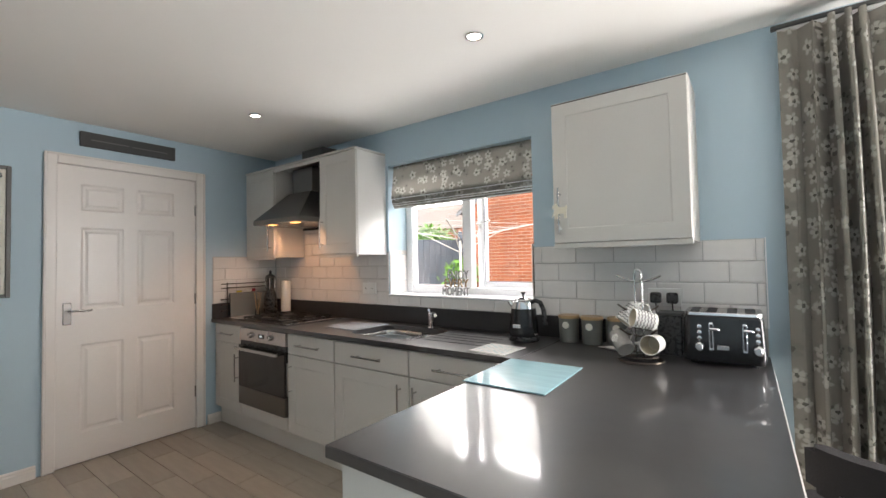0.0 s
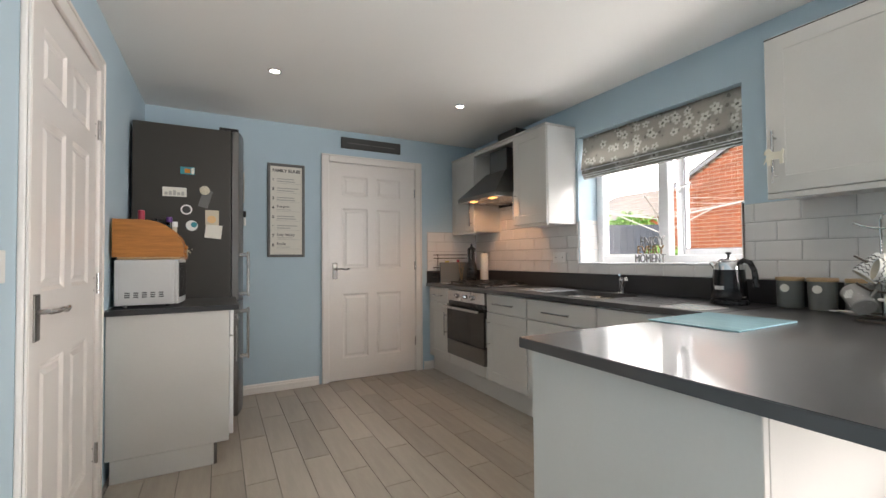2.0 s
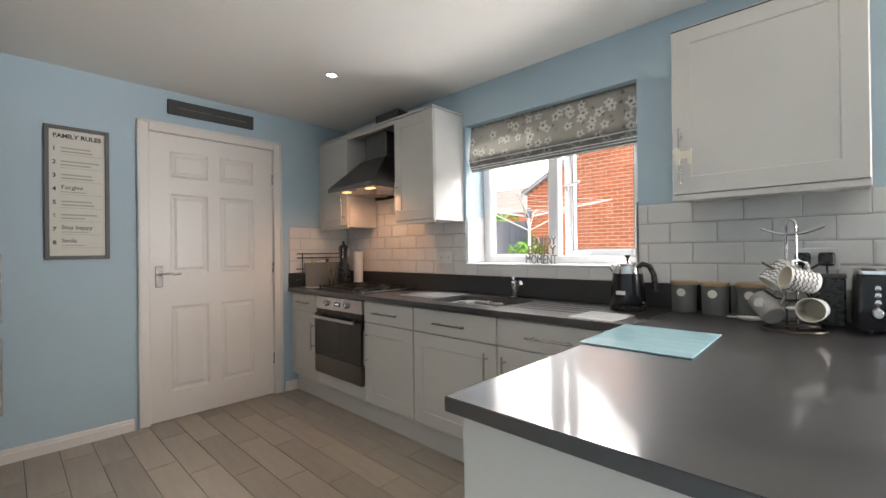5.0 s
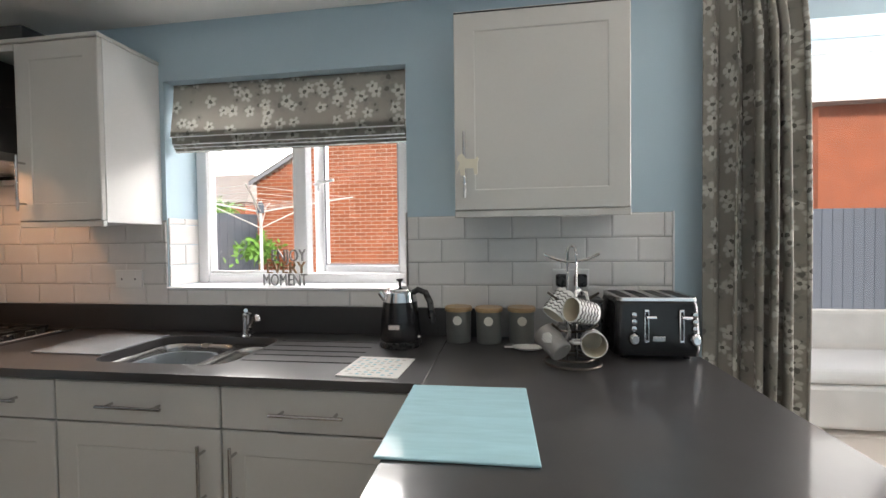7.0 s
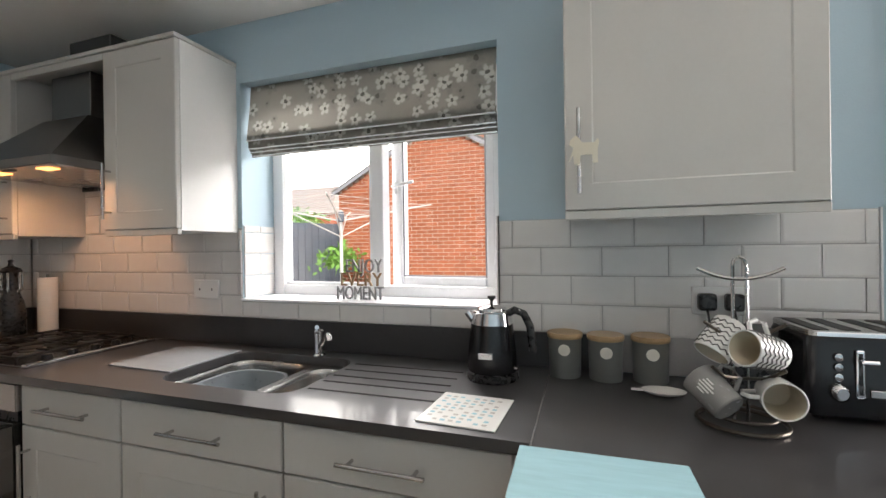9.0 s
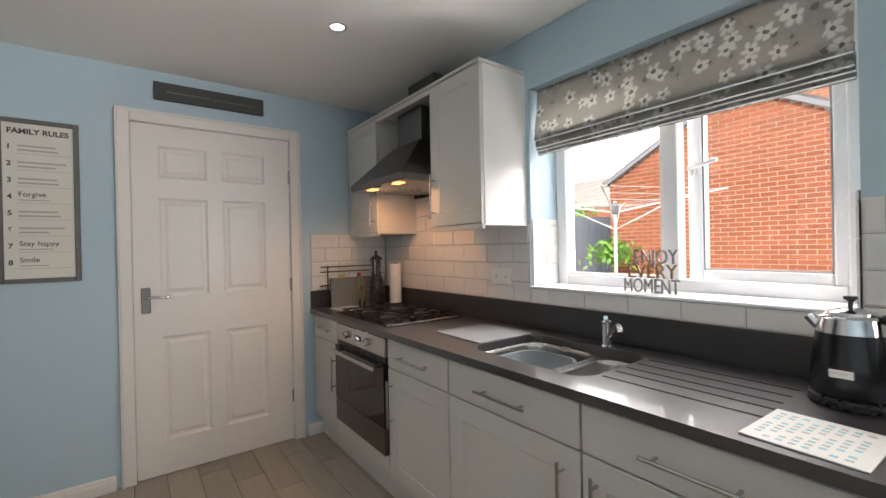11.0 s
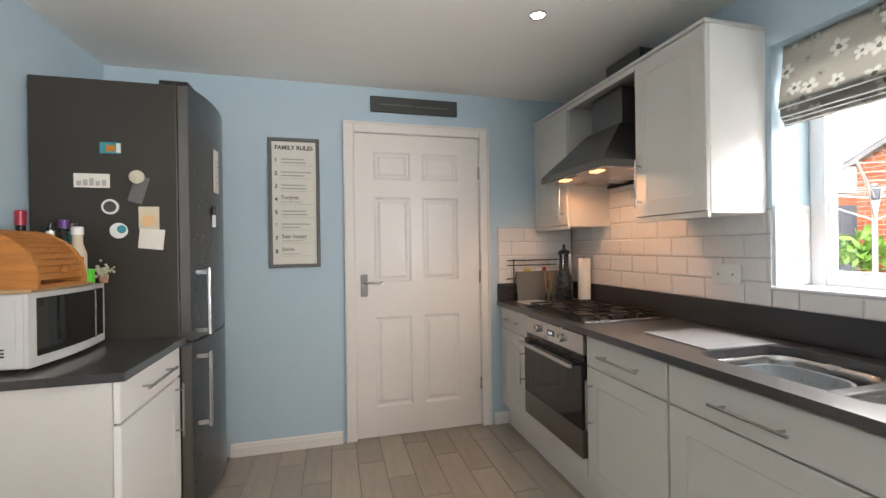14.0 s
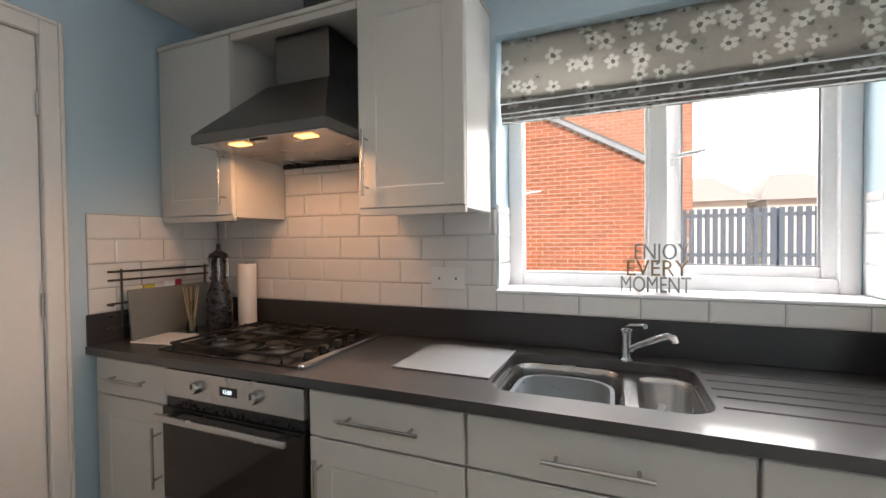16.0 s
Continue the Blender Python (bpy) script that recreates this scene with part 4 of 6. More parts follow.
for k, x in enumerate((0.641, 0.941)):
    lamp("hood_lamp", "SPOT", look((x, -0.428, 1.612), (x - 0.12 + 0.1 * k, -0.30, 0.9)), 5.5, (1, 0.50, 0.24), cone=165, soft=0.03)
single("duct_box", B((0.80, -0.27, CT + 0.019), (1.06, -0.03, 2.215), 0.004, 2), "charcoal", "dark grey duct box on top of the wall units", "duct")

# ---- ceiling lamps ----
first = None
for x, y in ((1.045, -2.16), (1.04, -0.80), (2.72, -0.735), (2.72, -2.16)):
    if first is None:
        first = thing("downlight", (x, y, CEIL), "round chrome recessed ceiling downlight, switched on", "downlight", "ceiling downlights")
        part("bezel", lathe(bmesh.new(), [(0.042, -0.0005), (0.041, -0.005), (0.034, -0.008), (0.030, -0.004), (0.030, -0.0008)], 28), "chrome", first, smooth=True)
        part("lens", lathe(bmesh.new(), [(0.029, -0.0008), (0.029, -0.003), (0.02, -0.0045)], 24), "lamp_on", first)
    else:
        copy_thing(first, pose(x, y, CEIL))
    lamp("downlight_beam", "SPOT", look((x, y, CEIL - 0.012), (x, y + 0.001, 0)), 5.5, (1, 0.9, 0.76), cone=110, soft=0.03)

# ---- fridge-freezer and the short unit ----
fr = thing("fridge_freezer", (0.06, SOUTH + 0.02, 0), "tall dark silver fridge-freezer with bowed doors", "fridge freezer")
FW = 0.60
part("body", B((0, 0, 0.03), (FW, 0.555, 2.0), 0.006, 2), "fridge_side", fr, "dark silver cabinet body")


def bowed(z0, z1):
    bm = bmesh.new()
    n = 14
    pts = [(0.0, 0.560)] + [(FW * k / n, 0.597 + 0.045 * math.sin(math.pi * k / n) ** 0.8) for k in range(n + 1)] + [(FW, 0.560)]
    prism(bm, pts, z0, z1, "z")
    return bm


for nm, z0, z1 in (("freezer_door", 0.06, 0.832), ("fridge_door", 0.845, 2.0)):
    d = part(nm, bowed(z0, z1), "fridge_front", fr, "bowed silver grey door", smooth=True)
    part("edge_trim", B((FW - 0.002, 0.558, z0 + 0.005), (FW + 0.004, 0.60, z1 - 0.005), 0.002), "hood_steel", d)
    lo, hi = (0.43, 0.785) if z0 < 0.5 else (0.86, 1.175)
    bm = bmesh.new()
    box(bm, (FW - 0.062, 0.655, lo), (FW - 0.038, 0.672, hi), 0.005, 2)
    for z in (lo + 0.01, hi - 0.035):
        box(bm, (FW - 0.06, 0.60, z), (FW - 0.04, 0.66, z + 0.025), 0.003)
    part("door_handle", bm, "steel", d, "tall steel grip handle")
part("door_gap", B((0.01, 0.557, 0.833), (FW - 0.004, 0.60, 0.844)), "black", fr)
part("top_hinge", B((FW - 0.17, 0.48, 2.0), (FW - 0.01, 0.60, 2.022), 0.006, 2), "black", fr, "dark hinge cover")
for x in (0.06, FW - 0.06):
    for y in (0.06, 0.50):
        part("foot", rod(bmesh.new(), (x, y, 0), (x, y, 0.031), 0.018), "black", fr)

lu = thing("end_cabinet", (0.672, SOUTH + 0.004, 0), "pale grey base cabinet with plain side panel beside the fridge", "cabinet", "kitchen base units")
LW = 0.548
# carcass coloured near black so the gaps between fronts look shaded
part("body", B((0.0, 0.0, 0.15), (LW - 0.02, 0.546, WT0 - 0.002)), "gap_shade", lu)
part("side_panel", B((LW - 0.019, 0.0, 0.116), (LW, 0.550, WT0 - 0.002), 0.002), "cabinet", lu, "plain pale grey side panel")


def facing_north(bm):
    bmesh.ops.rotate(bm, verts=bm.verts, cent=(0, 0, 0), matrix=Matrix.Rotation(math.pi, 3, "Z"))
    return bm


for nm, z0, z1 in (("drawer_front", 0.695, 0.832), ("door", 0.15, 0.688)):
    f = part(nm, shift(facing_north(shaker(LW - 0.006, z1 - z0, 0 if z0 > 0.5 else 0.075)), LW - 0.003, 0.572, z0), "cabinet_white", lu)
    if z0 > 0.5:
        bar_handle(f, (0.15, 0.572, 0.765), (0.39, 0.572, 0.765), (0, 1, 0))
    else:
        bar_handle(f, (0.06, 0.572, 0.46), (0.06, 0.572, 0.66), (0, 1, 0))
part("plinth", B((0.02, 0.02, 0.0), (LW, 0.475, 0.115), 0.002), "cabinet", lu)
part("plinth_end", B((LW - 0.03, 0.476, 0.0), (LW - 0.004, 0.492, 0.114)), "hood_steel", lu, "grey plinth end strip")
sw = thing("short_worktop", (0, 0, 0), "short dark grey laminate worktop beside the fridge", "worktop")
part("slab", B((0.670, SOUTH + 0.001, WT0), (1.246, -2.367, TOP), 0.002, 2), "worktop", sw)
part("end_strip", B((1.2462, SOUTH + 0.003, WT0 + 0.001), (1.248, -2.369, TOP - 0.001)), "worktop_edge", sw)

# ---- cloth: roman blind and curtain ----


def cloth_sheet(name, rows, mat, parent, label="", start=0.0, thick=0.003):
    """A sheet through rows of points, with its own map in metres."""
    bm = bmesh.new()
    uv = bm.loops.layers.uv.new("map")
    grid = [[bm.verts.new(p) for p in row] for row in rows]
    us, vs = [0.31 * start], [start]
    mid = rows[len(rows) // 2]
    for a, b in zip(mid, mid[1:]):
        us.append(us[-1] + (Vector(b) - Vector(a)).length)
    for a, b in zip(rows, rows[1:]):
        vs.append(vs[-1] + (Vector(b[0]) - Vector(a[0])).length)
    for i in range(len(rows) - 1):
        for j in range(len(mid) - 1):
            f = bm.faces.new((grid[i][j], grid[i][j + 1], grid[i + 1][j + 1], grid[i + 1][j]))
            for lp, (r, c) in zip(f.loops, ((i, j), (i, j + 1), (i + 1, j + 1), (i + 1, j))):
                lp[uv].uv = (us[c], vs[r])
    me = bpy.data.meshes.new(name)
    bm.to_mesh(me)
    bm.free()
    me.materials.append(M[mat])
    for p in me.polygons:
        p.use_smooth = True
    ob = new(name, me)
    ob.parent = parent
    if thick:
        sol = ob.modifiers.new("thickness", "SOLIDIFY")
        sol.thickness = thick
    return tagged(ob, label)


blind = thing("roman_blind", (0, 0, 0), "grey roman blind with pale blossom print, half raised", "blind")
BX0, BX1 = WX0 + 0.012, WX1 - 0.012
part("headrail", B((BX0, 0.055, WZ1 - 0.028), (BX1, 0.085, WZ1 - 0.001), 0.002), "lining", blind)


def blind_rows(profile):
    return [[(BX0 + (BX1 - BX0) * j / 24, y + 0.002 * math.sin(j * 1.3 + z * 9), z) for j in range(25)] for y, z in profile]


cloth_sheet("cloth", blind_rows([(0.052, WZ1 - 0.002), (0.046, 1.96), (0.038, 1.90), (0.028, 1.84), (0.022, 1.805), (0.021, 1.790), (0.025, 1.786), (0.034, 1.796), (0.046, 1.822)]), "cloth", blind, thick=0.0)
part("piping", rod(bmesh.new(), (BX0, 0.0205, 1.788), (BX1, 0.0205, 1.788), 0.0032, seg=8), "upvc", blind, "pale lining edge")
for k, (z0, z1, y) in enumerate(((1.815, 1.752, 0.036), (1.800, 1.738, 0.046), (1.790, 1.722, 0.055))):
    cloth_sheet("fold", blind_rows([(y + 0.004, z0), (y, z0 - 0.02), (y - 0.002, (z0 + z1) / 2), (y - 0.002, z1 + 0.006), (y + 0.001, z1), (y + 0.006, z1 + 0.004), (y + 0.007, z1 + 0.02)]), "cloth", blind, start=0.7 + 0.9 * k)
    part("piping", rod(bmesh.new(), (BX0, y - 0.003, z1 + 0.003), (BX1, y - 0.003, z1 + 0.003), 0.0028, seg=8), "upvc", blind, "pale lining edge")

cur = thing("curtain", (0, 0, 0), "long grey curtain with pale blossom print, drawn back in folds", "curtain")
rng = random.Random(4)
CX0, CX1, NJ = 3.80, 4.135, 150
rows = []
for i in range(22):
    z = 2.235 - (2.235 - 0.02) * i / 21
    pinch = math.exp(-((z - 2.16) / 0.05) ** 2)
    row = []
    for j in range(NJ + 1):
        u = j / NJ
        edge = min(1.0, max(0.0, (u - 0.12) / 0.04))
        w = u + 0.035 * math.sin(9.0 * u + 1.0) + 0.018 * math.sin(23.0 * u + 0.9 * z)
        ph = w * 6.2832 * 6.0 + 0.35 * math.sin(7 * u + 0.8 * z)
        amp = (0.060 + 0.018 * math.sin(8.5 * u + 2.0 + 0.5 * z)) * edge * (1 - 0.45 * pinch)
        spread = 0.02 * math.sin(z * 1.4) * u
        row.append((CX0 + (CX1 - CX0) * u + spread + 0.016 * edge * math.sin(2 * ph), -0.085 + amp * math.sin(ph) - 0.012 * (1 - edge), z))
    rows.append(row)
cloth_sheet("cloth", rows, "cloth", cur)
part("heading_tape", B((CX0, -0.078, 2.236), (CX1 + 0.02, -0.07, 2.252)), "lining", cur)
rail = thing("curtain_rail", (0, 0, 0), "dark curtain rail fixed above the patio doors", "curtain rail")
part("pole", B((3.78, -0.085, 2.254), (5.95, -0.06, 2.272), 0.003), "charcoal", rail)
for x in (3.86, 4.85, 5.88):
    part("bracket", B((x, -0.06, 2.256), (x + 0.02, -0.0005, 2.27)), "charcoal", rail)

# ---- things on the west wall ----
pic = thing("framed_print", (0.001, -2.105, 1.14), "tall grey framed house-rules print on the wall", "picture")
PW, PH = 0.305, 0.808
bm = bmesh.new()
for a, b in (((0, 0, 0), (0.022, 0.022, PH)), ((0, PW - 0.022, 0), (0.022, PW, PH)), ((0, 0.022, 0), (0.022, PW - 0.022, 0.022)), ((0, 0.022, PH - 0.022), (0.022, PW - 0.022, PH))):
    box(bm, a, b, 0.003)
part("frame", bm, "frame_grey", pic)
sheet = part("sheet", B((0.004, 0.022, 0.022), (0.010, PW - 0.022, PH - 0.022)), "paper", pic, "cream printed sheet")


def wall_text(text, y, z, size, mat="ink", align="LEFT", bold=0.0006, x=0.0104):
    return lettering("lettering", text, size, 0.0003, mat, sheet, Matrix.Translation((x, y, z)) @ pose(0, 0, 0, 90, 0, 90), align=align, bold=bold)


wall_text("FAMILY RULES", PW / 2, PH - 0.072, 0.036, align="CENTER", bold=0.0012)
rng = random.Random(11)
for k in range(8):
    z = PH - 0.150 - k * 0.081
    wall_text(str(k + 1), 0.036, z, 0.034, bold=0.001)
    word = {3: "Forgive", 6: "Stay happy", 7: "Smile"}.get(k)
    if word:
        wall_text(word, 0.075, z + 0.012, 0.034, bold=0.0003)
    for r in range(1 if word else 2):
        y1 = 0.075 + rng.uniform(0.10, 0.185)
        part("text_line", B((0.0102, 0.075, z + (0.014 if not word else -0.008) - 0.021 * r), (0.0106, y1, z + (0.022 if not word else -0.003) - 0.021 * r)), "ink_pale", sheet)
    part("rule_line", B((0.0102, 0.070, z - 0.021), (0.0106, PW - 0.035, z - 0.019)), "ink_pale", sheet)

sign = thing("wooden_sign", (0.001, -1.473, 2.150), "long charcoal wooden sign with faint lettering above the door", "sign")
part("board", B((0, 0, 0), (0.018, 0.588, 0.102), 0.002), "charcoal", sign)
part("text_bar", B((0.0182, 0.06, 0.046), (0.0188, 0.28, 0.054)), "frame_grey", sign, "faint grey writing")
part("text_bar", B((0.0182, 0.30, 0.044), (0.0188, 0.53, 0.051)), "frame_grey", sign, "faint grey writing")

lsw = thing("light_switch", (2.40, SOUTH + 0.0005, 1.10), "white plastic light switch on the blue wall", "switch")
part("plate", B((-0.043, 0, -0.043), (0.043, 0.009, 0.043), 0.003, 2), "white", lsw)
part("rocker", B((-0.012, 0.009, -0.02), (0.012, 0.013, 0.02), 0.002), "white", lsw)

# ---- on the fridge side ----
FX = 0.6605


def magnet(y0, y1, z0, z1, mat, label, tilt=0, rnd=False, cat="magnet"):
    cy, cz, w, h = (y0 + y1) / 2, (z0 + z1) / 2, y1 - y0, z1 - z0
    m = thing("fridge_magnet", (FX, cy, cz), label, cat, "magnets on the fridge")
    bm = bmesh.new()
    if rnd:
        lathe(bm, [(w / 2, 0), (w / 2, 0.003), (w / 2 - 0.002, 0.004)], 28, pose(0, 0, 0, 0, 90))
    else:
        box(bm, (0, -w / 2, -h / 2), (0.003, w / 2, h / 2), 0.0008)
    bmesh.ops.rotate(bm, verts=bm.verts, cent=(0, 0, 0), matrix=Matrix.Rotation(radians(tilt), 3, "X"))
    part("face", bm, mat, m)
    return m


m = magnet(-2.692, -2.612, 1.680, 1.728, "teal", "small printed picture magnet")
part("print", B((0.0032, -0.016, -0.016), (0.0038, 0.016, 0.012)), "amber", m)
part("border", B((0.0032, 0.022, -0.02), (0.0038, 0.038, 0.02)), "paper", m)
m = magnet(-2.789, -2.657, 1.530, 1.590, "paper", "wide pale photo strip magnet")
for k in range(5):
    part("print", B((0.0032, -0.055 + 0.023 * k, -0.022), (0.0037, -0.038 + 0.023 * k, -0.002 + 0.006 * (k % 3))), "ink_pale", m)
m = magnet(-2.690, -2.624, 1.415, 1.481, "card_white", "round white-rimmed magnet on the fridge", rnd=True)
part("print", lathe(bmesh.new(), [(0.024, 0.0041), (0.024, 0.0048)], 24, pose(0, 0, 0, 0, 90)), "ink", m)
m = magnet(-2.660, -2.592, 1.310, 1.378, "card_white", "round white and teal magnet", rnd=True)
part("print", lathe(bmesh.new(), [(0.018, 0.0041), (0.018, 0.0048)], 20, pose(0, 0.012, 0.006, 0, 90)), "teal", m)
m = magnet(-2.577, -2.520, 1.465, 1.585, "frame_grey", "grey clip magnet holding a note", tilt=-16)
part("clip", lathe(bmesh.new(), [(0.03, 0.003), (0.028, 0.012), (0.015, 0.016)], 16, pose(0, -0.005, 0.055, 0, 90)), "bouquet", m, smooth=True)
m = magnet(-2.550, -2.452, 1.262, 1.352, "paper", "white invitation card under a magnet", tilt=-6, cat="card")
m = magnet(-2.550, -2.470, 1.350, 1.450, "mug_cream", "cream picture card with round orange print", cat="card")
part("print", lathe(bmesh.new(), [(0.026, 0.0032), (0.026, 0.0042)], 24, pose(0, -0.002, -0.012, 0, 90)), "peach", m)

fp = thing("shopping_list", (0.385, -2.3078, 1.66), "white shopping list pad on the fridge door", "note pad")
part("pad", B((-0.045, 0.0, -0.11), (0.045, 0.004, 0.11), 0.001), "paper", fp)
for k in range(5):
    part("text_line", B((-0.026, 0.0041, 0.05 - 0.026 * k), (0.02, 0.0046, 0.054 - 0.026 * k)), "ink_pale", fp)
pen_ = thing("marker_pen", (0.45, -2.3025, 1.43), "white marker pen with black cap on the fridge", "pen")
part("barrel", rod(bmesh.new(), (0, 0, -0.06), (0, 0, 0.0), 0.009), "white", pen_, smooth=True)
part("cap", rod(bmesh.new(), (0, 0, 0.0005), (0, 0, 0.045), 0.010), "black", pen_, smooth=True)

# ---- on the short worktop ----
mw = thing("microwave", (0.70, -2.945, TOP + 0.001), "white microwave with bowed black glass door", "microwave")
part("case", B((0, 0, 0.012), (0.46, 0.265, 0.252), 0.006, 2), "microwave_white", mw)
part("side_panel", B((0.4605, 0.02, 0.03), (0.4625, 0.245, 0.238), 0.001), "microwave_white", mw)
for g in range(5):
    for r in range(3):
        part("vent_slot", B((0.463, 0.045 + 0.037 * g, 0.052 + 0.011 * r), (0.4636, 0.067 + 0.037 * g, 0.058 + 0.011 * r)), "black", mw)
bm = bmesh.new()
n = 12
prism(bm, [(0, 0.266)] + [(0.46 * k / n, 0.278 + 0.022 * math.sin(math.pi * k / n)) for k in range(n + 1)] + [(0.46, 0.266)], 0.012, 0.252, "z")
dr = part("door", bm, "microwave_white", mw, "silver white bowed door", smooth=True)
bm = bmesh.new()
prism(bm, [(0.11 + 0.32 * k / n, 0.2805 + 0.022 * math.sin(math.pi * (0.11 + 0.32 * k / n) / 0.46)) for k in range(n + 1)] + [(0.43, 0.272), (0.11, 0.272)], 0.045, 0.235, "z")
part("window", bm, "oven_glass", dr, "black glass window")
bm = bmesh.new()
prism(bm, [(0.025 + 0.07 * k / 6, 0.2805 + 0.022 * math.sin(math.pi * (0.025 + 0.07 * k / 6) / 0.46)) for k in range(7)] + [(0.095, 0.272), (0.025, 0.272)], 0.045, 0.235, "z")
part("key_pad", bm, "black_gloss", dr, "black control strip")
part("trim_bar", B((0.099, 0.286, 0.04), (0.106, 0.297, 0.24), 0.002), "steel", dr)
for x in (0.04, 0.42):
    for y in (0.04, 0.23):
        part("foot", rod(bmesh.new(), (x, y, 0), (x, y, 0.0125), 0.012), "black", mw)

MT = TOP + 0.254
cb = single("chopping_board", B((0.80, -2.935, MT), (1.165, -2.655, MT + 0.012), 0.004, 2), "bamboo", "thin round-edged bamboo board on the microwave", "chopping board")
bb = thing("bread_bin", (0.885, -2.955, MT + 0.0125), "honey-coloured bamboo roll-top bread bin on the microwave", "bread bin")
side = [(0, 0), (0.315, 0), (0.315, 0.035)] + [(0.315 - 0.19 * (1 - math.cos(a)), 0.035 + 0.165 * math.sin(a)) for a in [radians(k * 9) for k in range(1, 11)]] + [(0.0, 0.2)]
for x0, x1 in ((0, 0.014), (0.261, 0.275)):
    bm = bmesh.new()
    prism(bm, side, x0, x1, "x")
    part("side", bm, "oak", bb, "curved bamboo end panel")
part("base", B((0.014, 0.005, 0), (0.261, 0.305, 0.012)), "oak", bb)
part("top", B((0.014, 0.0, 0.188), (0.261, 0.125, 0.199)), "oak", bb)
part("back", B((0.014, 0.0, 0.012), (0.261, 0.01, 0.188)), "oak", bb)
slat = None
for k in range(11):
    a = radians(2 + k * 8.2)
    y, z = 0.125 + 0.182 * math.cos(a), 0.032 + 0.160 * math.sin(a)
    if slat is None:
        slat = mesh_of("slat", B((0.014, -0.004, -0.0105), (0.261, 0.004, 0.0105), 0.003), M["oak"])
    o = new("slat", slat)
    o.parent = bb
    o.matrix_local = pose(0, y, z, -90 + math.degrees(a) + 90 - 0, 0, 0)
part("knob", lathe(bmesh.new(), [(0.012, 0), (0.012, 0.012), (0.008, 0.016)], 16, pose(0.14, 0.312, 0.055, -90)), "oak", bb)


def bottle(x, y, z, r, h, neck, body, cap, label, cap_h=0.03, base_mat=None):
    b = thing("bottle", (x, y, z), label, "bottle", "bottles beside the bread bin")
    part("body", lathe(bmesh.new(), [(r * 0.9, 0), (r, 0.006), (r, h * 0.62), (r * 0.8, h * 0.72), (neck, h * 0.82), (neck, h)], 20), body, b, smooth=True)
    part("cap", lathe(bmesh.new(), [(neck * 1.15, h + 0.0005), (neck * 1.15, h + cap_h), (neck * 0.9, h + cap_h + 0.003)], 18), cap, b, smooth=True)
    return b


bottle(0.835, -2.875, MT, 0.036, 0.235, 0.015, "black_gloss", "red", "dark wine bottle with red foil", 0.055)
bottle(0.80, -2.80, MT, 0.028, 0.215, 0.014, "card_white", "black", "white sauce bottle with black top", 0.03)
bottle(0.838, -2.735, MT, 0.026, 0.225, 0.014, "bottle", "purple", "clear bottle with purple cap")
bottle(0.79, -2.715, MT, 0.030, 0.200, 0.018, "mug_cream", "white", "glass jar bottle with speckled contents")
bottle(0.735, -2.76, MT, 0.030, 0.215, 0.020, "teal", "black", "dark teal drinks bottle with black cap", 0.03)
bottle(0.845, -2.680, MT, 0.018, 0.08, 0.010, "red", "amber", "small red sauce bottle with amber cap")
lb = single("lime_box", B((0.748, -2.705, MT + 0.0005), (0.782, -2.675, MT + 0.062), 0.003), "lime", "small bright lime green plastic box", "box")
pot = thing("flower_pot", (0.712, -2.662, MT + 0.0005), "small terracotta pot of pale dried flowers", "plant pot")
part("pot", lathe(bmesh.new(), [(0.014, 0), (0.018, 0.03), (0.02, 0.032), (0.016, 0.034)], 18), "terracotta", pot, smooth=True)
bm = bmesh.new()
rng = random.Random(8)
for _ in range(46):
    c = Vector((rng.gauss(0, 0.022), rng.gauss(0, 0.016), 0.052 + rng.gauss(0, 0.011)))
    bmesh.ops.create_icosphere(bm, subdivisions=1, radius=rng.uniform(0.004, 0.009), matrix=Matrix.Translation(c))
part("flowers", bm, "bouquet", pot)

# ---- on the main worktop: the hob corner ----
rk = thing("wire_rack", (0.022, -0.50, TOP), "dark wire plate rack in the corner", "rack")
for z in (0.06, 0.11, 0.155, 0.25, 0.285):
    part("rail", tube(bmesh.new(), [(0.0, -0.03, z), (0.0, 0.42, z)] if z > 0.2 else [(0.004, 0.05, z), (0.004, -0.02, z), (0.012, -0.04, z), (0.03, -0.045, z), (0.05, -0.04, z)], 0.0045), "dark_wire", rk)
for y in (0.02, 0.40):
    part("post", tube(bmesh.new(), [(0.0, y, 0.0), (0.0, y, 0.295)], 0.0045), "dark_wire", rk)
bd = thing("tray", (0.06, -0.43, TOP), "dark grey rectangular tray standing upright", "tray")
bm = B((0, -0.045, 0.001), (0.014, 0.33, 0.208), 0.004, 2)
bmesh.ops.rotate(bm, verts=bm.verts, cent=(0, 0, 0), matrix=Matrix.Rotation(radians(-5), 3, "Y"))
part("panel", bm, "canister", bd)
for k, (c, y0, w) in enumerate((("yellow", 0.03, 0.05), ("white", 0.12, 0.05), ("red", 0.172, 0.03))):
    s = thing("packet", (0.040, -0.44 + y0, TOP + 0.001), "small %s packet tucked behind the tray" % c, "packet")
    part("card", B((0, 0, 0), (0.008, w, 0.222 + 0.006 * k), 0.002), c, s)
mt = thing("white_mat", (0.20, -0.40, TOP + 0.0005), "small white chopping mat lying flat", "mat", turn=8)
part("sheet", B((-0.11, -0.09, 0), (0.11, 0.09, 0.006), 0.003), "card_white", mt)
bt = thing("flask", (0.265, -0.225, TOP + 0.0005), "tall dark flask with steel straps and pointed lid", "flask")
bt.matrix_world = pose(0.268, -0.225, TOP + 0.0005) @ Matrix.Diagonal((1.18, 1.18, 1.10, 1))
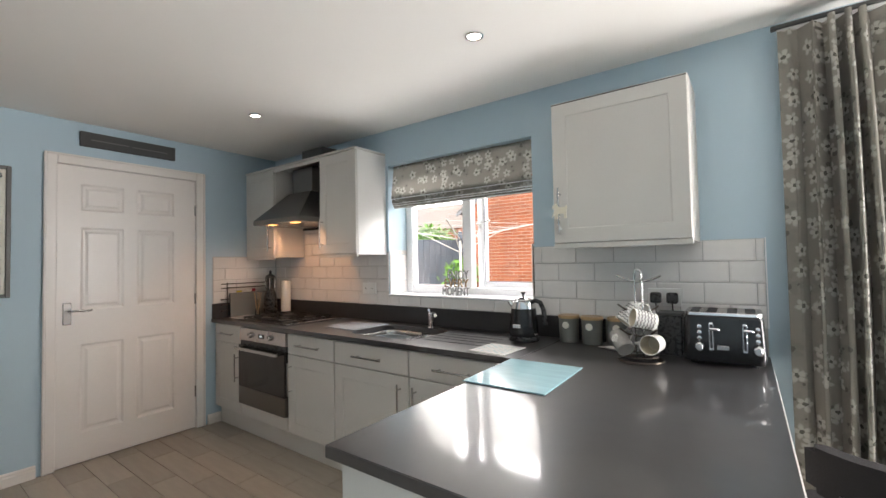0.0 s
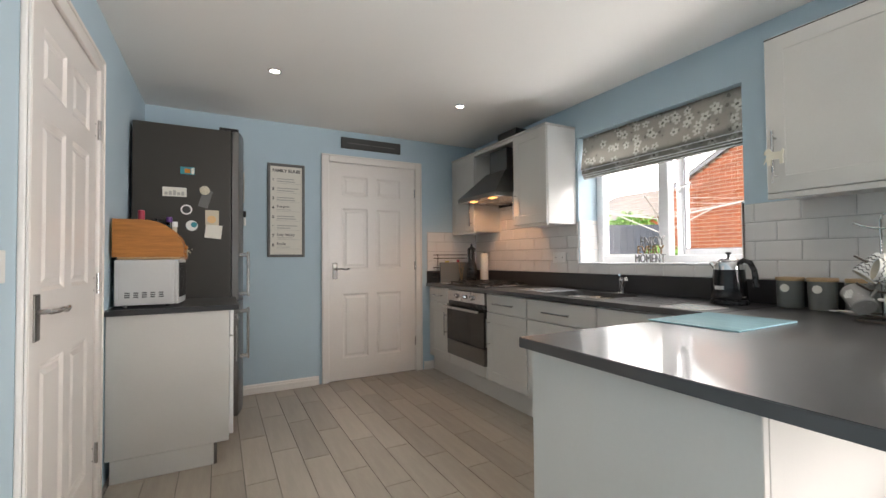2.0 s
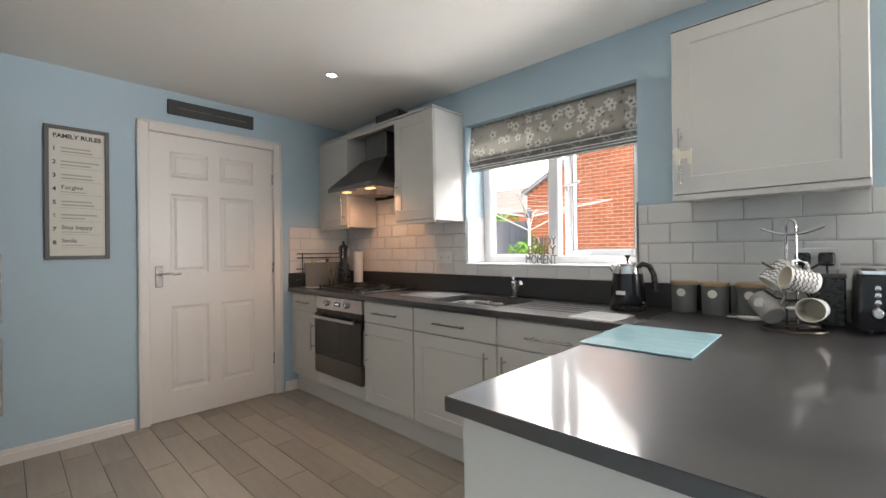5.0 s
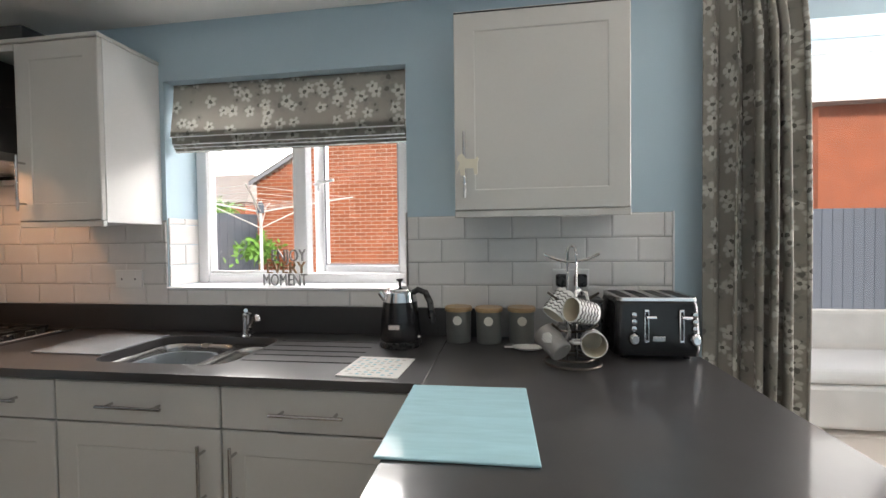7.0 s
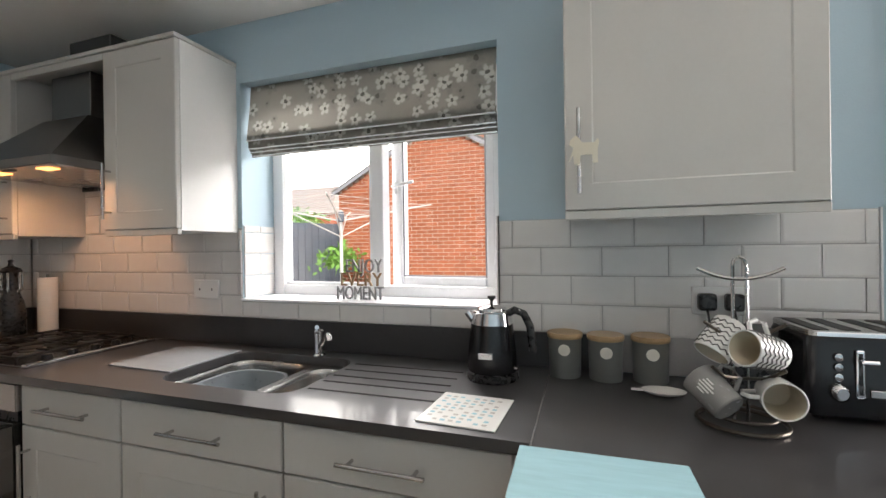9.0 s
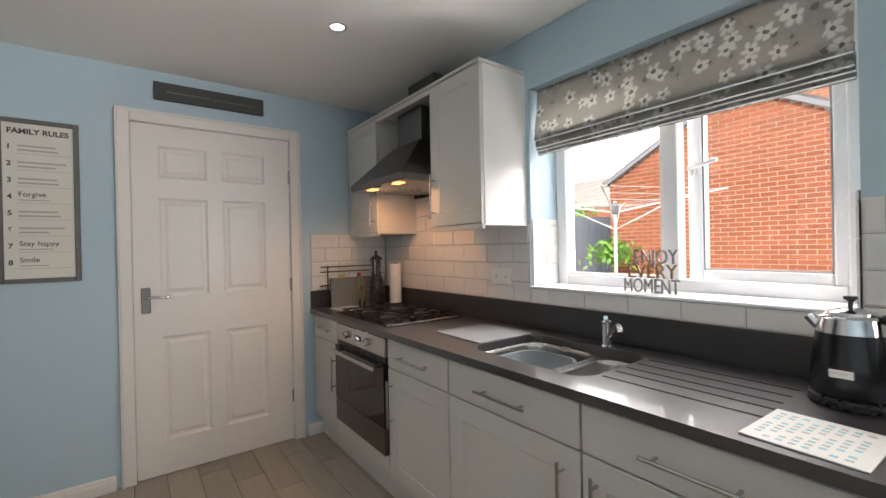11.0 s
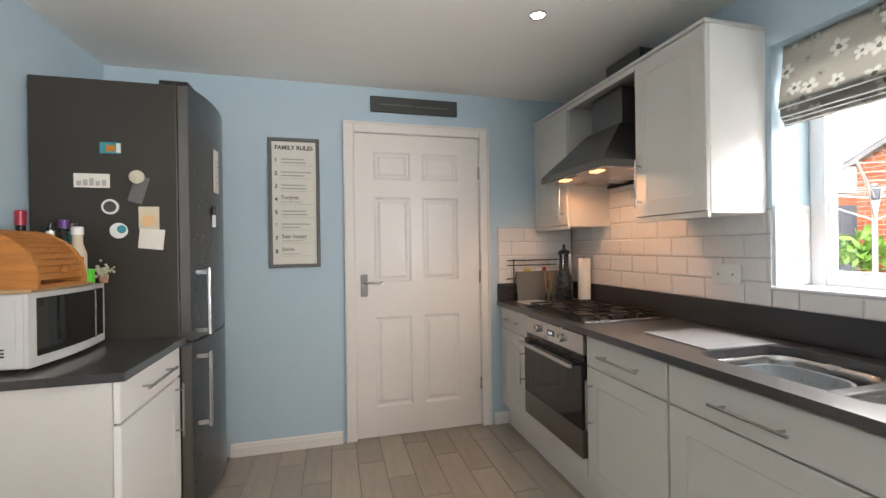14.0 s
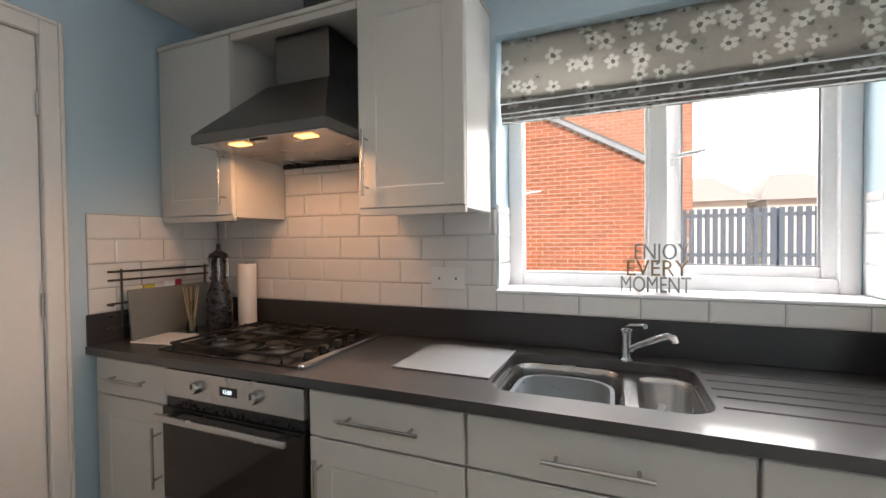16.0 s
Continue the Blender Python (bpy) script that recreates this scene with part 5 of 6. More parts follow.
part("flask", lathe(bmesh.new(), [(0.043, 0), (0.046, 0.005), (0.046, 0.12), (0.040, 0.165), (0.028, 0.205), (0.025, 0.225), (0.026, 0.30)], 28), "black", bt, smooth=True)
part("lid", lathe(bmesh.new(), [(0.036, 0.3005), (0.037, 0.305), (0.030, 0.318), (0.010, 0.330), (0.007, 0.345), (0.010, 0.352), (0.004, 0.358)], 24), "black", bt, smooth=True)
for a in range(0, 360, 60):
    c, s_ = math.cos(radians(a + 20)), math.sin(radians(a + 20))
    part("strap", tube(bmesh.new(), [(0.026 * c, 0.026 * s_, 0.212), (0.036 * c, 0.036 * s_, 0.225), (0.036 * c, 0.036 * s_, 0.30)], 0.005), "steel", bt)
kr = thing("kitchen_roll", (0.285, -0.085, TOP + 0.0005), "white kitchen paper roll on a stand", "kitchen roll")
part("base", lathe(bmesh.new(), [(0.06, 0), (0.06, 0.008), (0.05, 0.011)], 28), "steel", kr, smooth=True)
part("paper", lathe(bmesh.new(), [(0.041, 0.0115), (0.042, 0.02), (0.042, 0.295), (0.040, 0.298), (0.012, 0.298), (0.012, 0.29)], 28), "card_white", kr, smooth=True)
part("spindle", rod(bmesh.new(), (0, 0, 0.011), (0, 0, 0.312), 0.006), "steel", kr)
jr = thing("utensil_vase", (0.190, -0.30, TOP + 0.0065), "narrow glass vase holding wooden sticks", "vase")
part("vase", lathe(bmesh.new(), [(0.020, 0), (0.022, 0.02), (0.013, 0.07), (0.009, 0.10), (0.014, 0.13), (0.018, 0.14)], 20), "bottle", jr, smooth=True)
for k in range(5):
    a = k * 1.26
    part("stick", rod(bmesh.new(), (0.004 * math.cos(a), 0.004 * math.sin(a), 0.01), (0.032 * math.cos(a), 0.032 * math.sin(a), 0.20), 0.0022, seg=6), "bamboo", jr)

# ---- around the sink and kettle ----
kt = thing("kettle", (2.657, -0.172, TOP + 0.0005), "black traditional kettle with chrome shoulder", "kettle")
part("base", lathe(bmesh.new(), [(0.082, 0), (0.085, 0.006), (0.083, 0.022), (0.076, 0.026)], 36), "black", kt, smooth=True)
part("body", lathe(bmesh.new(), [(0.077, 0.0265), (0.080, 0.034), (0.076, 0.10), (0.0695, 0.155), (0.0672, 0.176)], 36), "black_gloss", kt, smooth=True)
part("shoulder", lathe(bmesh.new(), [(0.0670, 0.1765), (0.065, 0.19), (0.060, 0.212), (0.052, 0.218), (0.048, 0.2185)], 36), "chrome", kt, smooth=True)
ld = part("lid", lathe(bmesh.new(), [(0.048, 0.219), (0.046, 0.226), (0.02, 0.234), (0.006, 0.236)], 30), "chrome", kt, smooth=True)
part("lid_knob", lathe(bmesh.new(), [(0.005, 0.2365), (0.005, 0.25), (0.014, 0.258), (0.013, 0.264)], 18), "black", ld, smooth=True)
part("spout", tube(bmesh.new(), [(-0.046, -0.008, 0.172), (-0.064, -0.011, 0.194), (-0.077, -0.013, 0.212)], 0.013, 12), "chrome", kt, smooth=True)
part("handle", tube(bmesh.new(), [(0.045, -0.005, 0.205), (0.075, -0.01, 0.222), (0.105, -0.014, 0.212), (0.124, -0.018, 0.175), (0.131, -0.02, 0.125), (0.133, -0.02, 0.095)], 0.0125, 12), "black", kt, smooth=True)
part("badge", B((-0.028, -0.081, 0.075), (0.018, -0.0765, 0.095), 0.002), "chrome", kt)
part("switch", B((0.072, -0.03, 0.035), (0.088, -0.01, 0.045), 0.003), "steel", kt)

# pale slab added in place of a patch of light on the worktop
ws = thing("worktop_saver", (1.416, -0.268, TOP + 0.0005), "thin pale slab standing in for light on the worktop", "worktop saver", turn=-1)
part("slab", B((-0.160, -0.160, 0), (0.160, 0.160, 0.005), 0.002, 2), "light_patch", ws)
gb = thing("glass_board", (2.970, -0.826, TOP + 0.0015), "teal striped glass worktop saver", "worktop saver", turn=1)
part("slab", B((-0.158, -0.200, 0), (0.158, 0.200, 0.006), 0.003, 2), "teal_glass", gb)
ck = thing("recipe_card", (2.652, -0.467, TOP + 0.0005), "white printed instruction card lying on the worktop", "card", turn=-3)
part("sheet", B((-0.10, -0.105, 0), (0.10, 0.105, 0.004), 0.001), "card_white", ck)
for r in range(9):
    for c in range(8):
        if (r * 7 + c * 3) % 5:
            part("print_mark", B((-0.085 + 0.021 * c, -0.088 + 0.020 * r, 0.0041), (-0.085 + 0.021 * c + 0.012, -0.088 + 0.020 * r + 0.010, 0.0044)), "ink_pale" if (r + c) % 2 else "teal_glass", ck)

cn = None
for x, y in ((2.880, -0.085), (3.004, -0.092), (3.134, -0.080)):
    if cn is None:
        cn = thing("canister", (x, y, TOP + 0.0015), "grey tin storage canister with bamboo lid", "canister", "storage canisters")
        part("tin", lathe(bmesh.new(), [(0.048, 0), (0.050, 0.004), (0.052, 0.121), (0.053, 0.125)], 32), "canister", cn, smooth=True)
        part("lid", lathe(bmesh.new(), [(0.055, 0.1255), (0.056, 0.128), (0.056, 0.139), (0.054, 0.142)], 32), "bamboo", cn, "bamboo lid", smooth=True)
        part("label_disc", lathe(bmesh.new(), [(0.018, 0.0), (0.018, 0.0015)], 24, pose(0.0, -0.0510, 0.092, 90)), "paper", cn, "round pale label")
    else:
        copy_thing(cn, pose(x, y, TOP + 0.0015))

tr = thing("mug_tree", (3.287, -0.362, TOP + 0.0015), "dark wire mug tree carrying four mugs", "mug tree")
part("base_ring", tube(bmesh.new(), [(0.090 * math.cos(a), 0.082 * math.sin(a), 0.006) for a in [k * 6.2832 / 28 for k in range(28)]], 0.005, closed=True), "dark_wire", tr, smooth=True)
part("inner_ring", tube(bmesh.new(), [(0.07 * math.cos(a), 0.064 * math.sin(a), 0.024) for a in [k * 6.2832 / 28 for k in range(28)]], 0.004, closed=True), "dark_wire", tr, smooth=True)
part("stem", tube(bmesh.new(), [(-0.014, 0, 0.006), (-0.014, 0, 0.37), (-0.010, 0, 0.385), (0, 0, 0.39), (0.010, 0, 0.385), (0.014, 0, 0.37), (0.014, 0, 0.006)], 0.0045), "steel", tr, smooth=True)
part("arm", tube(bmesh.new(), [(0.088 * s, 0, 0.338 + 0.026 * (s * s)) for s in [k / 6 - 1 for k in range(13)]], 0.0045), "steel", tr, smooth=True)
for z, a in ((0.205, 200), (0.205, 340), (0.105, 215), (0.105, 330)):
    d = Vector((math.cos(radians(a)), math.sin(radians(a)), 0))
    part("hook", tube(bmesh.new(), [(0, 0, z), d * 0.05 + Vector((0, 0, z + 0.01)), d * 0.085 + Vector((0, 0, z + 0.035))], 0.004), "dark_wire", tr, smooth=True)


def mug(m, mat, label, inner):
    g = thing("mug", (0, 0, 0), label, "mug", "mugs on the tree")
    g.matrix_world = m
    prof = [(0.033, 0), (0.036, 0.003), (0.039, 0.05), (0.0405, 0.092), (0.039, 0.0935), (0.037, 0.092), (0.035, 0.05), (0.031, 0.006), (0.004, 0.005)]
    part("cup", lathe(bmesh.new(), prof, 30), mat, g, smooth=True)
    part("inside", lathe(bmesh.new(), [(0.0305, 0.0062), (0.0345, 0.05), (0.0365, 0.0915), (0.0363, 0.0912), (0.034, 0.05), (0.03, 0.007)], 30), inner, g, smooth=True)
    part("ear", tube(bmesh.new(), [(0.038, 0, 0.075), (0.058, 0, 0.078), (0.068, 0, 0.06), (0.064, 0, 0.035), (0.037, 0, 0.022)], 0.005), mat, g, smooth=True)
    return g


def aimed(at, way, spin):
    """A pose whose z axis points along way, with the middle of a mug at the point."""
    q = Vector(way).normalized().to_track_quat("Z", "Y").to_matrix().to_4x4() @ pose(0, 0, 0, 0, 0, spin)
    return Matrix.Translation(at) @ q @ Matrix.Translation((0, 0, -0.046))


upper = [mug(aimed((3.312, -0.405, TOP + 0.182), (-0.80, -0.50, 0.22), 100), "card_white", "white mug with grey chevron pattern, hanging sideways", "mug_cream"),
         mug(aimed((3.252, -0.350, TOP + 0.196), (-0.55, -0.35, -0.70), -60), "card_white", "white mug with grey zigzag pattern, hanging down", "mug_cream")]
for g in upper:
    for r in range(6):
        z = 0.014 + 0.013 * r
        rad = 0.0362 + 0.046 * z + 0.0010
        pts = [(rad * math.cos(k * 6.2832 / 28), rad * math.sin(k * 6.2832 / 28), z + (0.006 if k % 2 else 0)) for k in range(28)]
        part("zigzag", tube(bmesh.new(), pts, 0.0017, 5, True), "zigzag", g)
g = mug(aimed((3.222, -0.400, TOP + 0.080), (-0.52, 0.66, 0.54), 120), "mug_grey", "grey stoneware mug with white leaf print", "card_white")
for k in range(5):
    part("leaf_print", B((-0.014 + 0.007 * k, -0.0408, 0.030 + 0.007 * abs(k - 2)), (-0.0105 + 0.007 * k, -0.0375, 0.070 - 0.004 * abs(k - 2))), "card_white", g)
mug(aimed((3.345, -0.405, TOP + 0.085), (-0.12, -0.95, 0.05), 180), "card_white", "plain white mug with cream inside", "mug_cream")

sr = thing("spoon_rest", (3.150, -0.205, TOP + 0.0015), "small white ceramic spoon rest", "spoon rest")
bm = bmesh.new()
lathe(bm, [(0.022, 0), (0.045, 0.008), (0.05, 0.014), (0.047, 0.0145), (0.02, 0.004)], 28, Matrix.Diagonal((1.15, 0.75, 1, 1)))
part("dish", bm, "card_white", sr, smooth=True)
part("tail", B((-0.085, -0.008, 0.008), (-0.045, 0.008, 0.013), 0.003), "card_white", sr)

ts = thing("toaster", (3.565, -0.185, TOP + 0.0015), "black four-slice toaster with chrome levers", "toaster")
ts.matrix_world = pose(3.578, -0.180, TOP + 0.0015, 0, 0, 1) @ Matrix.Diagonal((0.93, 1.0, 1.11, 1))
bm = bmesh.new()
loops = []
for w, d, z in ((0.295, 0.225, 0.012), (0.305, 0.235, 0.035), (0.290, 0.222, 0.165), (0.282, 0.212, 0.178)):
    loops.append([bm.verts.new((x, y, z)) for x, y in rounded(w, d, 0.03, 5)])
for u, v in zip(loops, loops[1:]):
    for k in range(len(u)):
        bm.faces.new((u[k], u[(k + 1) % len(u)], v[(k + 1) % len(u)], v[k]))
bm.faces.new(loops[0][::-1])
bm.faces.new(loops[-1])
part("body", bm, "black_gloss", ts, smooth=True)
bm = bmesh.new()
prism(bm, rounded(0.284, 0.214, 0.03), 0.1785, 0.190, "z")
tp = part("top_plate", bm, "steel", ts, "brushed steel top")
part("front_trim", B((-0.125, -0.1085, 0.1785), (0.125, -0.1045, 0.1885), 0.001), "chrome", ts, "bright chrome edge trim")
for x in (-0.105, -0.04, 0.035, 0.10):
    part("slot", B((x - 0.018, -0.085, 0.1902), (x + 0.018, 0.088, 0.1912)), "iron", tp, "toast slot")
for s in (-1, 1):
    part("lever_slot", B((0.018 + s * 0.060 - 0.009, -0.1195, 0.055), (0.018 + s * 0.060 + 0.009, -0.1155, 0.155), 0.003), "chrome", ts)
    part("lever_gap", B((0.018 + s * 0.060 - 0.004, -0.121, 0.062), (0.018 + s * 0.060 + 0.004, -0.1197, 0.148)), "black", ts)
    part("lever", B((0.018 + s * 0.060 - 0.006, -0.138, 0.128), (0.018 + s * 0.060 + 0.03, -0.121, 0.137), 0.003), "chrome", ts)
    part("dial", lathe(bmesh.new(), [(0.020, 0), (0.018, 0.014), (0.012, 0.02)], 22, pose(0.018 + s * 0.104, -0.115, 0.065, 90)), "chrome", ts, smooth=True)
    for k in range(3):
        part("button", lathe(bmesh.new(), [(0.0085, 0), (0.0085, 0.008), (0.006, 0.0095)], 16, pose(0.018 + s * 0.104, -0.1125, 0.096 + 0.021 * k, 90)), "chrome", ts, smooth=True)
part("badge", B((-0.022, -0.1195, 0.058), (0.022, -0.1165, 0.073), 0.001), "steel", ts)
for x in (-0.11, 0.11):
    for y in (-0.08, 0.08):
        part("foot", rod(bmesh.new(), (x, y, 0), (x, y, 0.0125), 0.014), "black", ts)
dk = thing("coffee_grinder", (3.375, -0.135, TOP + 0.0015), "dark upright box behind the mug tree", "canister")
part("case", B((-0.05, -0.05, 0), (0.05, 0.05, 0.175), 0.006, 2), "black", dk)
part("lid", B((-0.052, -0.052, 0.1755), (0.052, 0.052, 0.19), 0.004, 2), "charcoal", dk)

# sockets on the tiles
for x, plugs in ((3.335, 2), (1.285, 0)):
    so = thing("socket", (x, -0.0095, 1.115), "white double socket plate on the tiles", "socket", "wall sockets")
    part("plate", B((-0.073, -0.010, -0.043), (0.073, 0.0, 0.043), 0.003, 2), "white", so)
    for k in range(2):
        cx = -0.036 + 0.072 * k
        if plugs:
            pg = part("plug", B((cx - 0.025, -0.045, -0.028), (cx + 0.025, -0.0105, 0.025), 0.010, 3), "black", so, "black mains plug")
            part("cable", tube(bmesh.new(), [(cx, -0.03, -0.026), (cx + 0.003, -0.045, -0.07), (cx + 0.01, -0.05, -0.13), (cx + 0.04, -0.04, -0.21)], 0.0035), "black", pg, smooth=True)
        else:
            part("pin_hole", B((cx - 0.003, -0.0108, -0.006), (cx + 0.003, -0.0102, 0.004)), "ink", so)
            part("switch", B((cx - 0.006, -0.0125, 0.014), (cx + 0.006, -0.0102, 0.028), 0.001), "white", so)
wd = thing("plaque", (2.938, CD - 0.052, 1.498), "small cream dog-shaped wooden plaque hanging on the handle", "ornament")
bm = bmesh.new()
prism(bm, [(-0.040, 0.0), (-0.030, 0.012), (-0.018, 0.05), (-0.028, 0.058), (-0.026, 0.070), (-0.012, 0.082), (-0.004, 0.074), (0.004, 0.062), (0.034, 0.060), (0.042, 0.070), (0.046, 0.062), (0.042, 0.045), (0.042, 0.008), (0.030, 0.008), (0.028, 0.03), (0.0, 0.03), (-0.002, 0.006), (-0.016, 0.006), (-0.020, 0.032)][1:], 0.0, 0.006, "y")
part("cut_out", bm, "ivory", wd)
part("cord", tube(bmesh.new(), [(-0.005, 0.008, 0.06), (-0.002, 0.012, 0.085), (0.0, 0.019, 0.103)], 0.0015, 6), "lining", wd)

# letters on the window sill
en = thing("letter_sign", (1.925, 0.075, WZ0 + 0.0005), "cut-out metal letters reading a cheerful motto on the sill", "ornament")
for text, z, size, w, x, mat in (("MOMENT", 0.0, 0.081, 0.222, 0.0, "grey_metal_paint"), ("EVERY", 0.058, 0.081, 0.195, 0.02, "gold"), ("ENJOY", 0.116, 0.081, 0.172, 0.045, "grey_metal_paint")):
    o = lettering("word", text, size, 0.005, mat, en, pose(0, 0, 0, 90))
    xs = [v.co.x for v in o.data.vertices]
    o.data.transform(Matrix.Translation((x, 0, z)) @ Matrix.Diagonal((w / (max(xs) - min(xs)), 1, 1, 1)) @ Matrix.Translation((-min(xs), 0, 0)))

# a dark chair at the dining side
ch = thing("dining_chair", (4.01, -0.57, 0), "dining chair with curved black padded back", "chair", turn=180)
bm = bmesh.new()
prism(bm, rounded(0.46, 0.44, 0.09), 0.43, 0.49, "z")
part("seat", bm, "velvet", ch)
bm = bmesh.new()
n = 14
outer = [(0.25 * math.sin(radians(-62 + 124 * k / n)), 0.24 * math.cos(radians(-62 + 124 * k / n)) - 0.01) for k in range(n + 1)]
inner_ = [(0.20 * math.sin(radians(-62 + 124 * k / n)), 0.19 * math.cos(radians(-62 + 124 * k / n)) - 0.01) for k in range(n, -1, -1)]
prism(bm, outer + inner_, 0.625, 0.755, "z")
bmesh.ops.bevel(bm, geom=[e for e in bm.edges if abs(e.verts[0].co.z - e.verts[1].co.z) < 0.01], offset=0.015, segments=2, affect="EDGES")
part("backrest", bm, "velvet", ch, smooth=True)
for x in (-0.14, 0.14):
    part("back_post", rod(bmesh.new(), (x, 0.17, 0.47), (x * 1.05, 0.185, 0.65), 0.012), "black", ch)
for x in (-0.17, 0.17):
    for y in (-0.16, 0.16):
        part("leg", rod(bmesh.new(), (x * 1.1, y * 1.1, 0.0), (x, y, 0.432), 0.010, 0.015), "black", ch)

# ---- the garden ----
GZ = -0.16
bm = bmesh.new()
bmesh.ops.create_grid(bm, x_segments=2, y_segments=2, size=600, matrix=Matrix.Translation((0, 600.31, GZ)))
structure("ground", bm, "ground", "bare garden ground running to the horizon", "ground")

GY = 6.36
gar = thing("brick_garage", (0, GY, GZ), "orange brick garage with gabled grey tiled roof", "garage")
EZ, AZ, GX0, GX1, AX = 2.57 - GZ, 3.82 - GZ, -2.02, 2.52, 0.25
bm = bmesh.new()
prism(bm, [(GX0, 0), (GX1, 0), (GX1, EZ - 0.04), (AX, AZ - 0.06), (GX0, EZ - 0.04)], -0.005, 0.22, "y")
box(bm, (GX0, 0.22, 0), (GX0 + 0.2, 5.2, EZ - 0.06))
box(bm, (GX1 - 0.2, 0.22, 0), (GX1, 5.2, EZ - 0.06))
gw = part("wall", bm, "mortar", gar, "sandy mortar behind the bricks")
bm = bmesh.new()
prism(bm, [(GX0 - 0.14, EZ - 0.09), (AX, AZ), (GX1 + 0.14, EZ - 0.09), (GX1 + 0.14, EZ - 0.03), (AX, AZ + 0.07), (GX0 - 0.14, EZ - 0.03)], -0.07, 5.3, "y")
part("roof", bm, "roof", gar, "grey concrete tiled roof")
for sx, ex in ((GX0 - 0.14, -1), (GX1 + 0.14, 1)):
    bm = bmesh.new()
    prism(bm, [(sx, EZ - 0.15), (AX, AZ - 0.06), (AX, AZ + 0.02), (sx, EZ - 0.07)], -0.09, -0.072, "y")
    part("bargeboard", bm, "fascia", gar, "grey bargeboard")
part("downpipe", rod(bmesh.new(), (GX1 + 0.09, -0.04, 0), (GX1 + 0.09, -0.04, EZ - 0.1), 0.034), "fascia", gar, "grey plastic downpipe")

hs = thing("brick_house", (0, 8.6, GZ), "tall orange brick house behind the garage", "house")
part("wall", B((-0.6, 0, 0), (3.42, 6, 4.9)), "mortar", hs, "orange brick side wall")
house_v, house_f = [], []
for r in range(46):
    z = 1.45 + 0.075 * r
    for c in range(-1, 18):
        p, q = max(-0.6, -0.6 + 0.225 * (c + 0.5 * (r % 2))), min(3.42, -0.6 + 0.225 * (c + 0.5 * (r % 2)) + 0.213)
        if q - p > 0.03:
            n0 = len(house_v)
            house_v += [(p, -0.009, z), (q, -0.009, z), (q, -0.009, z + 0.063), (p, -0.009, z + 0.063), (p, 0.01, z), (q, 0.01, z), (q, 0.01, z + 0.063), (p, 0.01, z + 0.063)]
            house_f += [tuple(n0 + k for k in f) for f in ((0, 1, 2, 3), (0, 4, 5, 1), (1, 5, 6, 2), (2, 6, 7, 3), (3, 7, 4, 0))]
hm = bpy.data.meshes.new("brickwork")
hm.from_pydata(house_v, [], house_f)
hm.materials.append(M["house_brick"])
o = tagged(new("brickwork", hm), "pale orange bricks in stretcher bond", kind="stuff")
o.parent = hs
bm = bmesh.new()
prism(bm, [(-1.0, 4.8), (3.7, 4.8), (1.4, 6.6)], -0.2, 6.2, "y")
part("roof", bm, "roof", hs)

# bright haze all round the horizon
bm = bmesh.new()
ring = [(160 * math.cos(radians(-10 + 200 * k / 40)), 160 * math.sin(radians(-10 + 200 * k / 40))) for k in range(41)]
lo, hi = ([bm.verts.new((x, y + 1, z)) for x, y in ring] for z in (-3, 110))
for k in range(40):
    bm.faces.new((lo[k], lo[k + 1], hi[k + 1], hi[k]))
structure("backdrop", bm, "sky_haze", "bright white hazy sky", "sky")

# fences: posts, rails and upright boards


def fence(name, a, b, z0, h, step, board, label, gap_rails=True):
    a, b = Vector(a), Vector(b)
    d = b - a
    n = int(d.length / step)
    ang = math.degrees(math.atan2(d.y, d.x))
    f = thing(name, (a.x, a.y, z0), label, "fence", turn=ang)
    me = mesh_of("slat", B((0, -0.009, 0.04), (board, 0.009, h), 0.004), M["fence"])
    for k in range(n):
        o = new("slat", me)
        o.parent = f
        o.matrix_local = pose(k * step, 0, 0)
    for z in (0.25, h * 0.55, h - 0.16):
        part("rail", B((0, 0.010, z), (d.length, 0.05, z + 0.07)), "fence", f)
    for k in range(int(d.length / 1.8) + 1):
        part("post", B((k * 1.8, 0.052, 0), (k * 1.8 + 0.09, 0.14, h - 0.02)), "fence", f)
    return f


fence("slatted_fence", (2.7, 7.5), (8.2, 7.5), GZ, 1.96, 0.125, 0.085, "slate blue slatted garden fence with gaps")
fence("boarded_fence", (-4.2, 3.0), (-2.05, 6.9), GZ, 2.02, 0.152, 0.148, "slate blue close-boarded garden fence")
fence("boarded_fence", (-4.2, -0.2), (-4.2, 2.9), GZ, 2.02, 0.152, 0.148, "slate blue close-boarded side fence")
fence("boarded_fence", (6.4, 4.6), (12.4, 5.6), GZ, 1.8, 0.152, 0.148, "slate blue boarded fence behind the seats")

# rotary clothes dryer
ry = thing("rotary_dryer", (0.03, 3.14, GZ), "white rotary clothes dryer standing open", "clothes dryer")
part("pole", rod(bmesh.new(), (0, 0, 0), (0, 0, 1.95), 0.02), "rattan", ry)
part("hub", lathe(bmesh.new(), [(0.035, 1.80), (0.04, 1.83), (0.04, 1.90), (0.03, 1.93)], 18), "fence", ry, smooth=True)
for k in range(4):
    a = radians(25 + 90 * k)
    c, s_ = math.cos(a), math.sin(a)
    part("arm", tube(bmesh.new(), [(0.03 * c, 0.03 * s_, 1.82), (1.15 * c, 1.15 * s_, 2.02)], 0.010), "rattan", ry)
    part("strut", tube(bmesh.new(), [(0.02 * c, 0.02 * s_, 1.62), (0.62 * c, 0.62 * s_, 1.92)], 0.008), "rattan", ry)
